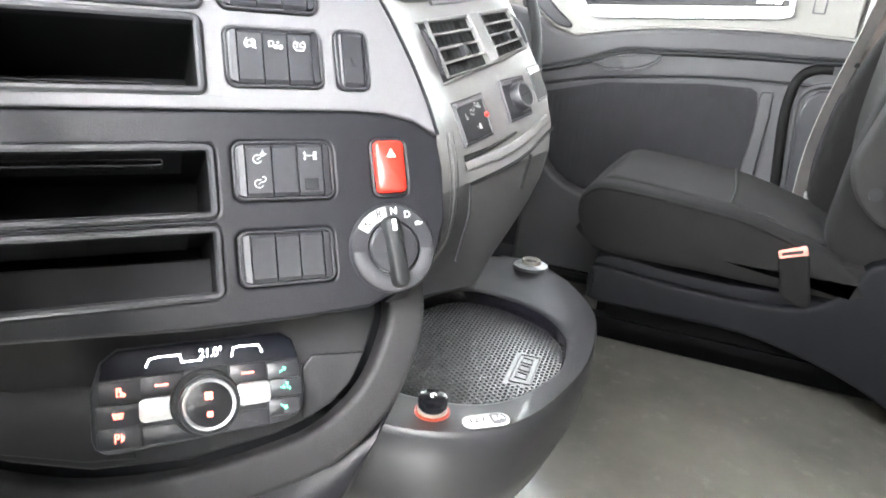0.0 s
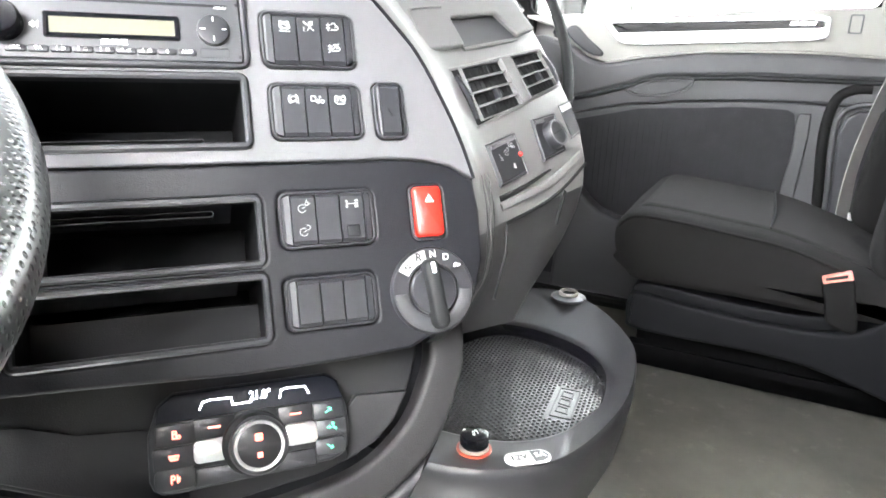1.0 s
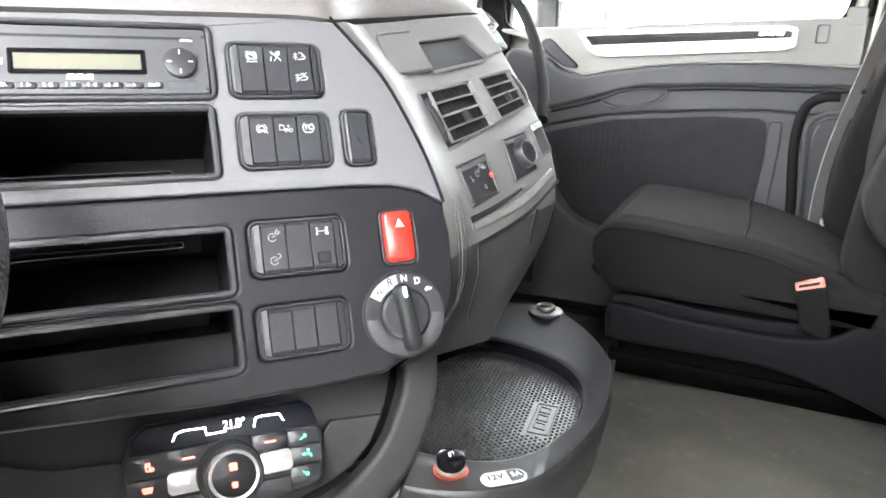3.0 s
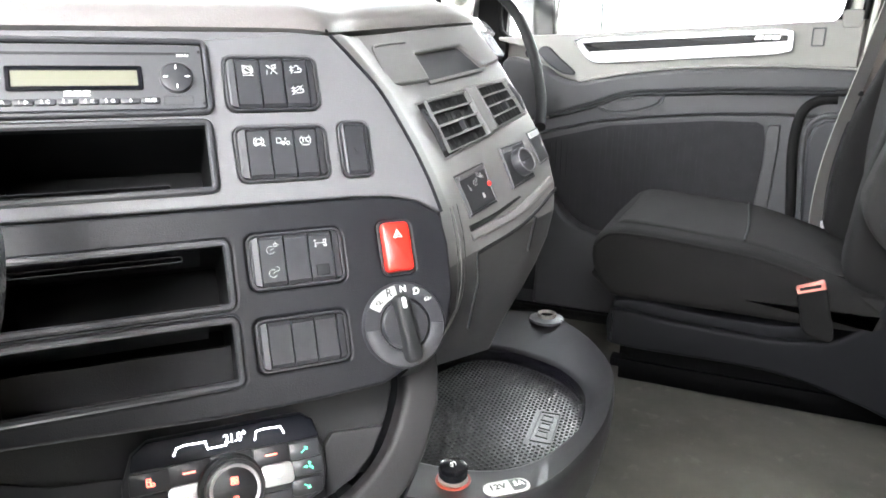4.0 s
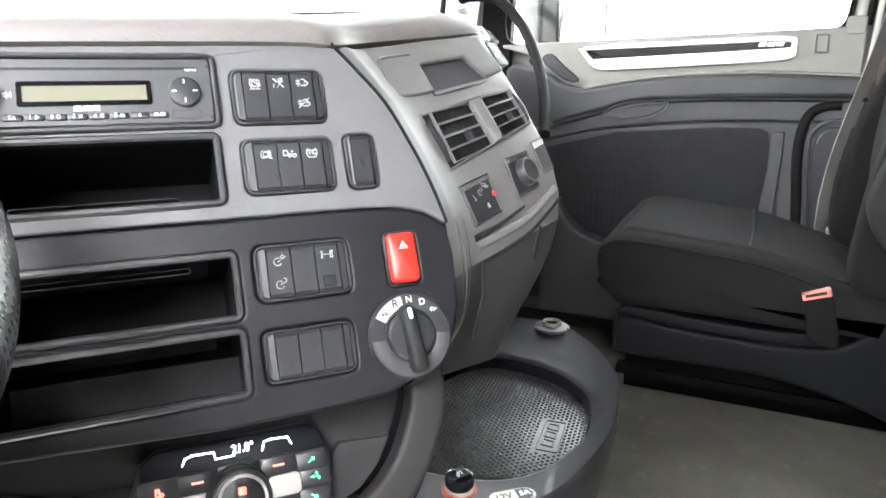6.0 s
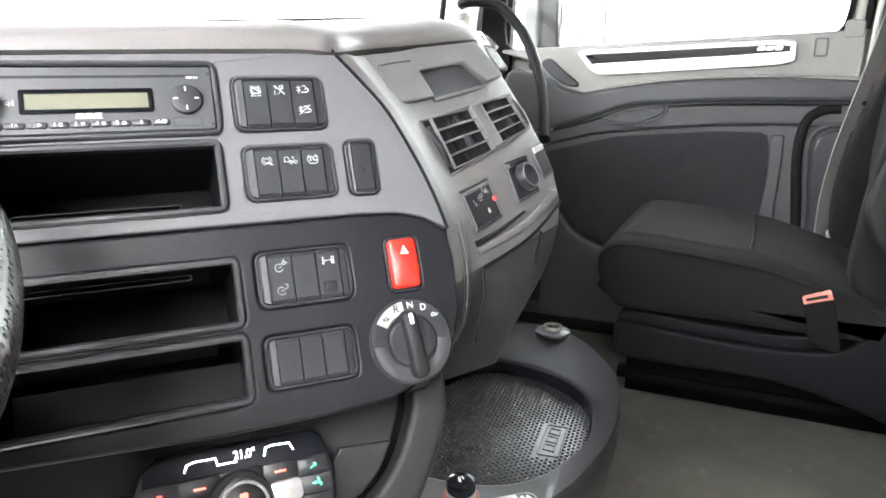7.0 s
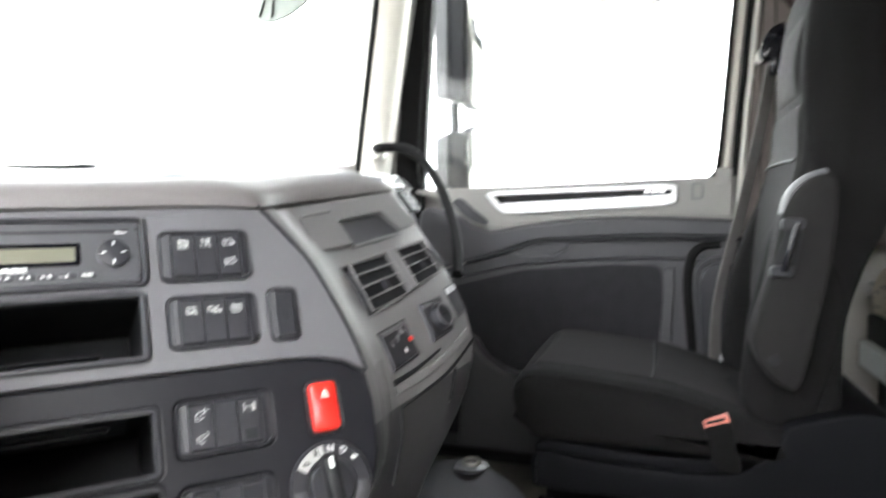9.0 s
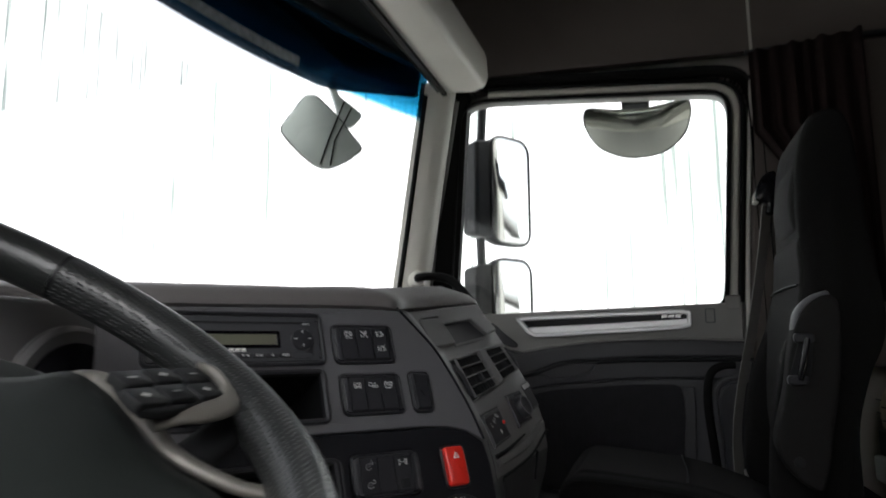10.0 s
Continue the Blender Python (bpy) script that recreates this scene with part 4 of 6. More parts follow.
def switch_block(u, v, w, h, base, cells, label, faint=False):
    """A black switch insert with rocker keys; cells: the printed signs (name, height) of each key."""
    ob = thing("switch_block", label, "switch", CM @ Matrix.Translation((u, v, base)), group="dashboard switches")
    outline = rr(u, v, w + 0.001, h + 0.001, 0.0068)
    part("bezel", collar(outline, 0.0022, base - 0.012, base + 0.0022), BLACK, ob, at=CM)
    part("backing", prism(inset(outline, 0.002), base - 0.012, base - 0.006), PIT, ob, at=CM)
    n = len(cells)
    cheek = 0.0078 if n > 1 else 0.0042
    kw = (w - 2 * cheek) / n
    for s in (-1, 1):
        x0 = u + s * (w / 2 - 0.0016)
        x1 = u + s * (w / 2 - cheek + 0.0004)
        hh = h / 2 - 0.0022
        bm = loft([[(x0, v + y * 0.82, base - 0.008), (x0, v + y * 0.82, base + 0.0014), (x0 + (x1 - x0) * 0.30, v + y * 0.93, base + 0.0029), (x1, v + y, base + 0.0034), (x1, v + y, base - 0.008)] for y in (-hh, -hh * 0.9, hh * 0.9, hh)])
        part("cheek", bm, BLACK, ob, at=CM, smooth=30)
    for k, signs in enumerate(cells):
        x = u + (k - (n - 1) / 2) * kw
        hh = h / 2 - 0.0022
        prof = [(-hh, base - 0.006), (-hh, base + 0.0016), (-hh + 0.0022, base + 0.0036), (0, base + 0.0030), (hh - 0.0030, base + 0.0046), (hh, base + 0.0020), (hh, base - 0.006)]
        bm = loft([[(x + s * (kw / 2 - 0.0004), v + y, z) for y, z in prof] for s in (-1, -0.96, 0.96, 1)])
        key = part("rocker", bm, BLACK, ob, at=CM, smooth=25)
        for name, dy in signs:
            z = base + 0.0036 + (0.0008 if dy > 0.006 else 0)
            part("sign", strokes(SIGNS[name], 0.0004, z - 0.0016, z + 0.0003, u=x, v=v + dy, s=0.00142), DARK if faint else WHITE, key, at=CM)
            if name == "traction":
                part("sign", lettering("TC", 0.0052, x, v + dy, z + 0.0004), WHITE, key, at=CM)
            if name == "axle":
                part("lock_tab", prism(rr(x, v - 0.0105, 0.0098, 0.0085, 0.0008, 2), base, base + 0.0042, 0.0006), PIT, key, at=CM)
    return ob


switch_block(0.0182, 0.0465, 0.0690, 0.0425, 0.0, [[("brake_off", 0.0098)], [("lane_off", 0.0098)], [("filter", 0.0098), ("filter_off", -0.0065)]], "black block of three rocker switches with white symbols")
switch_block(0.0192, -0.0085, 0.0675, 0.0420, 0.0, [[("hand_brake", 0.0085)], [("chassis", 0.0085)], [("traction", 0.0085)]], "black block of three rocker switches lettered TC")
switch_block(0.0757, -0.008, 0.0240, 0.0440, 0.0, [[("seat", -0.002)]], "narrow black rocker switch with a faint seat symbol", faint=True)
switch_block(0.0188, -0.0895, 0.0690, 0.0405, 0.0015, [[("dial_up", 0.0085), ("dial_down", -0.0085)], [], [("axle", 0.0095)]], "black block of three rocker switches with dimmer and axle symbols")
switch_block(0.0160, -0.150, 0.0655, 0.0370, 0.0015, [[], [], []], "black block of three blank rocker keys")

hz = thing("hazard_switch", "bright red hazard warning switch with a white triangle", "switch", CM @ Matrix.Translation((0.0965, -0.108, 0)), group="dashboard switches")
part("well", collar(rr(0.0965, -0.089, 0.0275, 0.0435, 0.0058), 0.0022, -0.010, 0.0028), BLACK, hz, at=CM)
bm = loft([[(0.0965 + x, -0.089 + y, z) for x, y in inset(rr(0, 0, 0.0232, 0.0392, 0.0042), d)] for z, d in ((-0.008, 0), (0.0042, 0), (0.0062, 0.0006), (0.0074, 0.0020))])
part("red_key", bm, RED, hz, at=CM, smooth=60)
TRI = [(0, 2.6), (2.6, -1.8), (-2.6, -1.8), (0, 2.6)]
part("triangle", prism([(0.0972 + x * 0.00145, -0.0795 + y * 0.00145) for x, y in TRI[2::-1]], 0.0060, 0.0077), WHITE, hz, at=CM)
part("triangle_line", strokes([[(x * 0.42, y * 0.42 - 0.2) for x, y in TRI]], 0.0006, 0.0076, 0.0080, u=0.0972, v=-0.0795, s=0.00145), RED, hz, at=CM)

# ---- gear selector ----
gs = thing("gear_selector", "round black gear selector knob set to N", "gear selector", CM @ Matrix.Translation((0.0935, -0.182, 0)))
cx, cy = 0.0935, -0.1497
part("dial_ring", disc(cx, cy, [(0.0335, 0.0), (0.0335, 0.003), (0.0318, 0.0052), (0.0205, 0.0052), (0.0195, 0.002)], 48), BLACK, gs, at=CM, smooth=40)
knobm = disc(cx, cy, [(0.0188, 0.001), (0.0186, 0.0060), (0.0172, 0.0075), (0.006, 0.0080)], 40)
part("knob_disc", knobm, BLACK, gs, at=CM, smooth=40)
hd = radians(5)
bm = loft([[(cx + (x * math.cos(hd) - y * math.sin(hd)), cy + (x * math.sin(hd) + y * math.cos(hd)), z) for x, y in rr(0, -0.003, 0.0145 - d, 0.054 - d, 0.006)] for z, d in ((0.004, 0), (0.0105, 0.0015), (0.0135, 0.004), (0.0145, 0.007))])
part("grip", bm, PIT, gs, "raised finger grip", at=CM, smooth=60)
part("pointer", prism([(cx + (x * math.cos(hd) - y * math.sin(hd)), cy + (x * math.sin(hd) + y * math.cos(hd))) for x, y in rr(0, 0.0165, 0.0032, 0.0085, 0.001, 2)], 0.012, 0.0150), WHITE, gs, "white pointer mark", at=CM)
sector = [(cx + r * math.cos(radians(a)), cy + r * math.sin(radians(a))) for r, aa in ((0.0310, range(98, 149, 5)), (0.0222, range(148, 97, -5))) for a in aa]
# paler grey crescent that paints the reflection on the lower ring
crescent = [(cx + r * math.cos(radians(a)), cy + r * math.sin(radians(a))) for r, aa in ((0.0308, range(182, 362, 6)), (0.0212, range(358, 178, -6))) for a in aa]
part("lower_crescent", prism(crescent, 0.0046, 0.0056, 0.0003), RADIOFACE, gs, "lower crescent of the dial, coloured paler for its sheen", at=CM)
part("white_field", prism(sector, 0.0046, 0.0055), LABELWHITE, gs, "white reverse sector", at=CM)
for word, ang, m in (("R", 111, PIT), ("N", 86, WHITE), ("D", 63, WHITE)):
    part("letter", lettering(word, 0.0084 if word == "R" else 0.0072, cx + 0.0272 * math.cos(radians(ang)), cy + 0.0272 * math.sin(radians(ang)), 0.0060), m, gs, at=CM)
TURTLE = [ring_line(1.4, 0, 180, n=8), [(-1.6, 0), (2.2, 0), (2.6, 0.8)], [(-0.8, 0), (-1.0, -0.7)], [(0.8, 0), (0.9, -0.7)]]
for ang, m in ((136, PIT), (40, WHITE)):
    part("turtle_sign", strokes(TURTLE, 0.0006, 0.0053, 0.0062, u=cx + 0.0265 * math.cos(radians(ang)), v=cy + 0.0265 * math.sin(radians(ang)), s=0.0013), m, gs, at=CM)

# ---- climate controls ----
KM = CM @ Matrix.Translation((-0.044, -0.2405, -0.036)) @ pose(0, 0, 0, -4, 0, -0.5)
cc = thing("climate_control", "black climate control panel with lit red and green symbols", "climate control", KM)


def kg(x, y):
    """Panel drawing units (about 0.21 mm, y down, drawn on a slant) to metres on the panel."""
    x, y = x - 770, y - 370
    return 0.000222 * (0.99 * x - 0.137 * y), -0.000222 * (0.137 * x + 0.99 * y)


body = [(-0.0710, 0.010), (-0.0712, -0.020), (-0.0690, -0.0265), (-0.0630, -0.0305), (-0.055, -0.0312), (0.055, -0.0270), (0.0635, -0.0240), (0.0680, -0.0185), (0.0702, -0.006), (0.0702, 0.010), (0.064, 0.032), (0.056, 0.038), (-0.053, 0.038), (-0.064, 0.030)]
part("housing", prism(body, -0.020, 0.003, 0.0025), BLACK, cc, at=KM)
part("display_glass", prism([(-0.065, 0.0175), (0.0675, 0.0175), (0.064, 0.031), (0.055, 0.0365), (-0.053, 0.0365), (-0.063, 0.029)], 0.003, 0.0046, 0.001), DISPLAY, cc, "glossy dark display strip", at=KM)
L1 = [kg(*p) for p in ((596, 285), (603, 264), (625, 255), (690, 248), (698, 270), (755, 262))]
L2 = [kg(*p) for p in ((846, 250), (850, 224), (870, 217), (928, 212), (941, 233))]
part("display_line", strokes([L1], 0.0011, 0.0046, 0.0050), LITWHITE, cc, "lit white seat outline", at=KM)
part("display_line", strokes([L2], 0.0011, 0.0046, 0.0050), LITWHITE, cc, "lit white seat outline", at=KM)
x, y = kg(782, 240)
part("temperature", lettering("21.0°", 0.0088, x, y, 0.0049, 0.85), LITWHITE, cc, "lit white temperature figures", at=KM)


def climate_key(px, py, w, h, material=BLACK, n1=0.0056, r=0.0015):
    x, y = kg(px, py)
    return part("key", button(x, y, w, h, r, 0.001, n1, 0.0008), material, cc, "" if material is BLACK else "pale silver paddle key", at=KM), x, y


RECIRC = [[(-1.6, 2), (0.4, 2), (0.4, -2), (-1.6, -2), (-1.6, 2)], [(-1.2, 0.6), (0, 0.6)], ring_line(0.9, cx=1.6, cy=-1.4, n=8)]
SCREEN = [[(-2.6, 1.2), (2.6, 1.2), (1.8, -1.2), (-1.8, -1.2), (-2.6, 1.2)], [(-1, -0.6), (-1, 0.6)], [(0, -0.6), (0, 0.6)], [(1, -0.6), (1, 0.6)]]
PARK = [[(-2, -2), (-2, 2), (-0.4, 2), (-0.1, 1), (-0.4, 0), (-2, 0)], [(1.2, -2), (1.2, 2)], [(2.0, -1.4), (2.0, 0.8)], [(2.6, 0), (2.0, 0.8)]]
for (px, py), sign in (((530, 362), RECIRC), ((531, 432), SCREEN), ((540, 496), PARK)):
    key, x, y = climate_key(px, py, 0.0268, 0.0149, r=0.0045 if sign is PARK else 0.0015)
    part("sign", strokes(sign, 0.0007, 0.0056, 0.0060, u=x, v=y, s=0.0012), AMBER, key, at=KM)
for (px, py), sign in (((1010, 292), [[(-2, -1.4), (1.8, 1.2)], [(0.4, 1.6), (1.8, 1.2), (1.6, -0.2)]]), ((1024, 347), [[(-3, 0), (-0.6, 0)], [(-1.4, 0.7), (-0.6, 0), (-1.4, -0.7)], [(1.0, 1.6), (1.0, -0.6), (2.6, -0.6), (2.6, -2)], ring_line(0.5, cx=1.0, cy=2.2, n=6)]), ((1022, 410), [[(-1.8, 1.2), (1.6, -1.2)], [(0.2, -1.4), (1.6, -1.2), (1.4, 0.2)]])):
    key, x, y = climate_key(px, py, 0.0228, 0.0124, r=0.003 if py == 410 else 0.0015)
    part("sign", strokes(sign, 0.0008, 0.0056, 0.0060, u=x, v=y, s=0.0011), GREEN, key, at=KM)
for px, py, w, h in ((645, 340, 0.0285, 0.0140), (900, 302, 0.0255, 0.0135), (700, 482, 0.0440, 0.0125), (900, 452, 0.0340, 0.0125), (775, 315, 0.0290, 0.0130)):
    key, x, y = climate_key(px, py, w, h)
    if w < 0.0288:
        part("sign", strokes([[(-0.0035, 0), (0.0035, 0)]], 0.0013, 0.0056, 0.0060, u=x, v=y), AMBER, key, at=KM)
for px, py in ((640, 412), (922, 366)):
    key, x, y = climate_key(px, py, 0.0235, 0.0155, SILVER, 0.0075, 0.004)
    part("sign", strokes([[(-2, 0), (2, 0)], [(-1.4, 1), (1.4, 1)], [(-1.4, -1), (1.4, -1)]], 0.0008, 0.0075, 0.0078, u=x, v=y, s=0.0009), AMBER, key, at=KM)
x, y = kg(785, 398)
kn = part("fan_knob", disc(x, y, [(0.0208, 0.002), (0.0208, 0.012), (0.0196, 0.0150), (0.0178, 0.0158)], 48), BLACK, cc, "round fan knob", at=KM)
part("knob_collar", disc(x - 0.0022, y + 0.0018, [(0.0232, 0.001), (0.0230, 0.0075), (0.0215, 0.0098)], 48), PIT, kn, "thick black collar", at=KM)
part("chrome_ring", disc(x, y, [(0.0176, 0.012), (0.0176, 0.0164), (0.0170, 0.0172), (0.0156, 0.0168), (0.0151, 0.0156), (0.0150, 0.012)], 48), SATINRING, kn, "thin satin silver ring", at=KM)
part("fan_key", prism([(x + 0.0148 * math.cos(radians(a)), y + 0.0148 * math.sin(radians(a))) for a in range(2, 179, 8)], 0.012, 0.0158, 0.0006), BLACK, kn, at=KM)
part("fan_key", prism([(x + 0.0148 * math.cos(radians(a)), y + 0.0148 * math.sin(radians(a))) for a in range(182, 359, 8)], 0.012, 0.0158, 0.0006), BLACK, kn, at=KM)
FAN = [ring_line(0.8, cx=a, cy=b, n=8) for a, b in ((-1, 1), (1, 1), (-1, -1), (1, -1))]
part("fan_sign", strokes(FAN, 0.0007, 0.0157, 0.0162, u=x, v=y + 0.006, s=0.0013), AMBER, kn, at=KM)
part("fan_sign", strokes(FAN, 0.0006, 0.0157, 0.0162, u=x, v=y - 0.0065, s=0.0009), AMBER, kn, at=KM)

# ---- side face fittings ----
SL = SM @ Matrix.Translation((0, 0, -0.007))
SF = SM @ Matrix.Translation((0, 0, -0.0035))
LID = [(-0.058, 0.067), (-0.0335, 0.0185), (0.0325, 0.0262), (0.0247, 0.0534), (0.0970, 0.0629), (0.1238, 0.0402), (0.158, 0.0485), (0.132, 0.0890), (0.060, 0.0815), (0.0, 0.0735)]
lid = thing("bin_lid", "grey dashboard bin lid with a cut-out finger opening", "lid", SM @ Matrix.Translation((0.05, 0.05, 0)))
part("cover", prism(LID, -0.004, 0.0125), SIDEGREY, lid, at=SL, bevel=0.0025, seg=3)
# shallow plate, dark grey in place of the shade inside the opening
part("opening", prism([(0.0225, 0.0560), (0.0335, 0.0225), (0.080, 0.0285), (0.127, 0.0370), (0.098, 0.0665)], 0.0, 0.0072), RADIOFACE, lid, "dark plate standing in for the shaded finger opening", at=SL)
part("opening_lip", prism([(0.0340, 0.0225), (0.127, 0.0370), (0.1245, 0.0400), (0.0335, 0.0265)], 0.0072, 0.0088), SIDEGREY, lid, at=SL, bevel=0.0007)
part("moulded_rib", sweep(spline([wp(SM, -0.026, 0.028, 0.0056), wp(SM, -0.028, 0.044, 0.0056), wp(SM, -0.029, 0.056, 0.0056), wp(SM, -0.018, 0.0600, 0.0056), wp(SM, 0.015, 0.0640, 0.0056)], 4), circle(0.0014, 6), up=SM.col[2][:3]), SIDEGREY, lid)


def lerp_quad(q, a, b):
    (x0, y0), (x1, y1), (x2, y2), (x3, y3) = q
    return ((1 - a) * ((1 - b) * x0 + b * x3) + a * ((1 - b) * x1 + b * x2), (1 - a) * ((1 - b) * y0 + b * y3) + a * ((1 - b) * y1 + b * y2))


def quad(q, a0, b0, a1, b1):
    return [lerp_quad(q, a0, b1), lerp_quad(q, a1, b1), lerp_quad(q, a1, b0), lerp_quad(q, a0, b0)]


vent = thing("air_vent", "twin grey air vent with slats and thumb wheels", "air vent", SM @ Matrix.Translation((0.08, -0.04, 0)))
VQ = [(-0.004, 0.004), (0.160, 0.0295), (0.174, -0.0150), (0.008, -0.0560)]
part("surround", collar(quad(VQ, 0, 0, 1, 1), 0.004, 0.0, 0.0062), SIDEGREY, vent, at=SF)
part("well", prism(quad(VQ, 0.02, 0.03, 0.98, 0.97), 0.0005, 0.0048), PIT, vent, at=SF)
for q in ([(0.0144, 0.0049), (0.0781, 0.0130), (0.0911, -0.0348), (0.0226, -0.0475)], [(0.0974, 0.0170), (0.1515, 0.0249), (0.1660, -0.0151), (0.1091, -0.0281)]):
    fr = part("grille", collar(quad(q, 0, 0, 1, 1), 0.0018, 0.003, 0.0085), SIDEGREY, vent, at=SF)
    for k in range(1, 4):
        part("slat", loft([[(x, y, n) for x, y in quad(q, 0.01, k / 4 - 0.016, 0.99, k / 4 + 0.020)] for n in (0.003, 0.0090)]), SIDEGREY, fr, at=SF)
    for k in range(1, 9):
        part("vane", loft([[(x, y, n) for x, y in quad(q, k / 9 - 0.004, 0.02, k / 9 + 0.004, 0.98)] for n in (0.0044, 0.0054)]), PIT, fr, at=SF)
    part("slider", prism(quad(q, 0.52, 0.52, 0.60, 0.72), 0.004, 0.0105, 0.0008), BLACK, fr, at=SF)
part("divider", prism([(0.0800, 0.0150), (0.0965, 0.0175), (0.1085, -0.0290), (0.0925, -0.0335)][::-1], 0.003, 0.0086, 0.001), SIDEGREY, vent, at=SF)
for x0, y0, x1, y1 in ((0.0075, -0.004, 0.0165, -0.044), (0.1580, 0.019, 0.1690, -0.010)):
    part("thumb_wheel", sweep([wp(SM, x0 + (x1 - x0) * k / 24, y0 + (y1 - y0) * k / 24, 0.002 + 0.003 * math.sin(math.pi * k / 24) + 0.0009 * (k % 2)) for k in range(25)], circle(0.0026, 8), up=SM.col[2][:3]), BLACK, vent, "ribbed black thumb wheel")

lp = thing("alarm_switch", "black square switch with a red indicator lamp", "switch", SM @ Matrix.Translation((0.041, -0.11, 0)))
LPQ = [(0.0150, -0.0700), (0.0650, -0.0612), (0.0655, -0.1030), (0.0180, -0.1120)]
part("frame", collar(quad(LPQ, 0, 0, 1, 1), 0.003, 0.0, 0.0062), BLACK, lp, at=SF)
part("face", prism(quad(LPQ, 0.05, 0.06, 0.95, 0.95), 0.0, 0.0068, 0.002), BLACK, lp, at=SF)
part("head_bar", prism(quad(LPQ, 0.10, 0.06, 0.92, 0.16), 0.0, 0.0082, 0.0008), GREY, lp, at=SF)
part("red_lamp", disc(0.0608, -0.0838, [(0.0026, 0.006), (0.0026, 0.0082), (0.0014, 0.0096)], 14), RED, lp, "red indicator lamp", at=SF)
for a, b, sgn in ((0.3, 0.40, "seat"), (0.52, 0.34, "dial_down"), (0.72, 0.24, "chassis")):
    x, y = lerp_quad(LPQ, a, b)
    part("sign", strokes(SIGNS[sgn], 0.0005, 0.0066, 0.0070, u=x, v=y, s=0.0013), SILVER, lp, at=SF)
x, y = lerp_quad(LPQ, 0.62, 0.70)
part("padlock_sign", strokes([[(-1, -1.6), (1, -1.6), (1, 0), (-1, 0), (-1, -1.6)], [(-0.6, 0.2), (-0.6, 1.4), (0.6, 1.4), (0.6, 0.2)], [(-0.6, -0.8), (0.6, -0.8)]], 0.0009, 0.0066, 0.0071, u=x, v=y, s=0.0013), WHITE, lp, at=SF)

rk = thing("mirror_control", "black rotary mirror adjuster on the side face", "control knob", SM @ Matrix.Translation((0.12, -0.09, 0)))
RKQ = [(0.1000, -0.0500), (0.1450, -0.0448), (0.1425, -0.0868), (0.0990, -0.0945)]
part("frame", collar(quad(RKQ, 0, 0, 1, 1), 0.003, 0.0, 0.0060), BLACK, rk, at=SF)
part("face", prism(quad(RKQ, 0.05, 0.05, 0.95, 0.95), 0.0, 0.0056, 0.001), BLACK, rk, at=SF)
part("knob", disc(0.1265, -0.0690, [(0.0150, 0.005), (0.0145, 0.013), (0.0132, 0.0145), (0.0105, 0.0140)], 32), BLACK, rk, at=SF, smooth=40)
part("knob_rim", disc(0.1265, -0.0690, [(0.0135, 0.0135), (0.0132, 0.0152), (0.0118, 0.0152), (0.0112, 0.0135)], 32), GREY, rk, at=SF)
part("highlight_bar", prism(quad(RKQ, 0.08, 0.06, 0.42, 0.15), 0.0, 0.0074), GREY, rk, at=SF)
part("knob_line", strokes([[(0.1175, -0.070), (0.1355, -0.066)]], 0.0006, 0.0140, 0.0146), PIT, rk, at=SF)

sq = thing("blank_switch", "narrow black blank switch at the console's edge", "switch", SM @ Matrix.Translation((0.173, -0.07, 0)))
SQQ = [(0.1590, -0.0365), (0.1845, -0.0315), (0.1860, -0.0690), (0.1635, -0.0750)]
part("frame", collar(quad(SQQ, 0, 0, 1, 1), 0.0022, -0.006, 0.0040), BLACK, sq, at=SF)
part("face", prism(quad(SQQ, 0.06, 0.05, 0.94, 0.95), -0.006, 0.0040, 0.001), BLACK, sq, at=SF)
part("head_bar", prism(quad(SQQ, 0.10, 0.05, 0.90, 0.22), -0.006, 0.0055, 0.0006), SILVER, sq, at=SF)

# ---- tray ----
tray = thing("console_tray", "anthracite plastic tray with a dotted rubber mat below the dashboard", "tray", pose(-0.15, 0.88, 0.30))
TRAY_OUT = [(-0.352, 0.935), (-0.348, 0.895), (-0.341, 0.858), (-0.326, 0.826), (-0.296, 0.795), (-0.243, 0.774), (-0.153, 0.762), (-0.05, 0.775), (0.02, 0.808), (0.078, 0.856), (0.105, 0.905), (0.090, 0.950), (0.04, 0.990), (-0.03, 1.02), (-0.2, 1.04), (-0.32, 1.0)]
tout = soft(TRAY_OUT, 4)
TRAY_IN = [(-0.300, 0.950), (-0.291, 0.905), (-0.286, 0.866), (-0.272, 0.832), (-0.245, 0.808), (-0.20, 0.797), (-0.148, 0.791), (-0.085, 0.798), (-0.045, 0.812), (-0.008, 0.848), (0.012, 0.90), (0.013, 0.945), (-0.008, 0.975), (-0.06, 0.995), (-0.12, 1.0), (-0.20, 1.0), (-0.27, 0.985)]
tin = soft(TRAY_IN, 4)


def scaled(pts, k, c=(-0.15, 0.90)):
    return [(c[0] + (x - c[0]) * k, c[1] + (y - c[1]) * k) for x, y in pts]


def rim_z(x):
    """The rim is flat by the lighter and dips inwards past it."""
    return 0.425 - 0.022 * max(0.0, min(1.0, (x + 0.25) / 0.15))


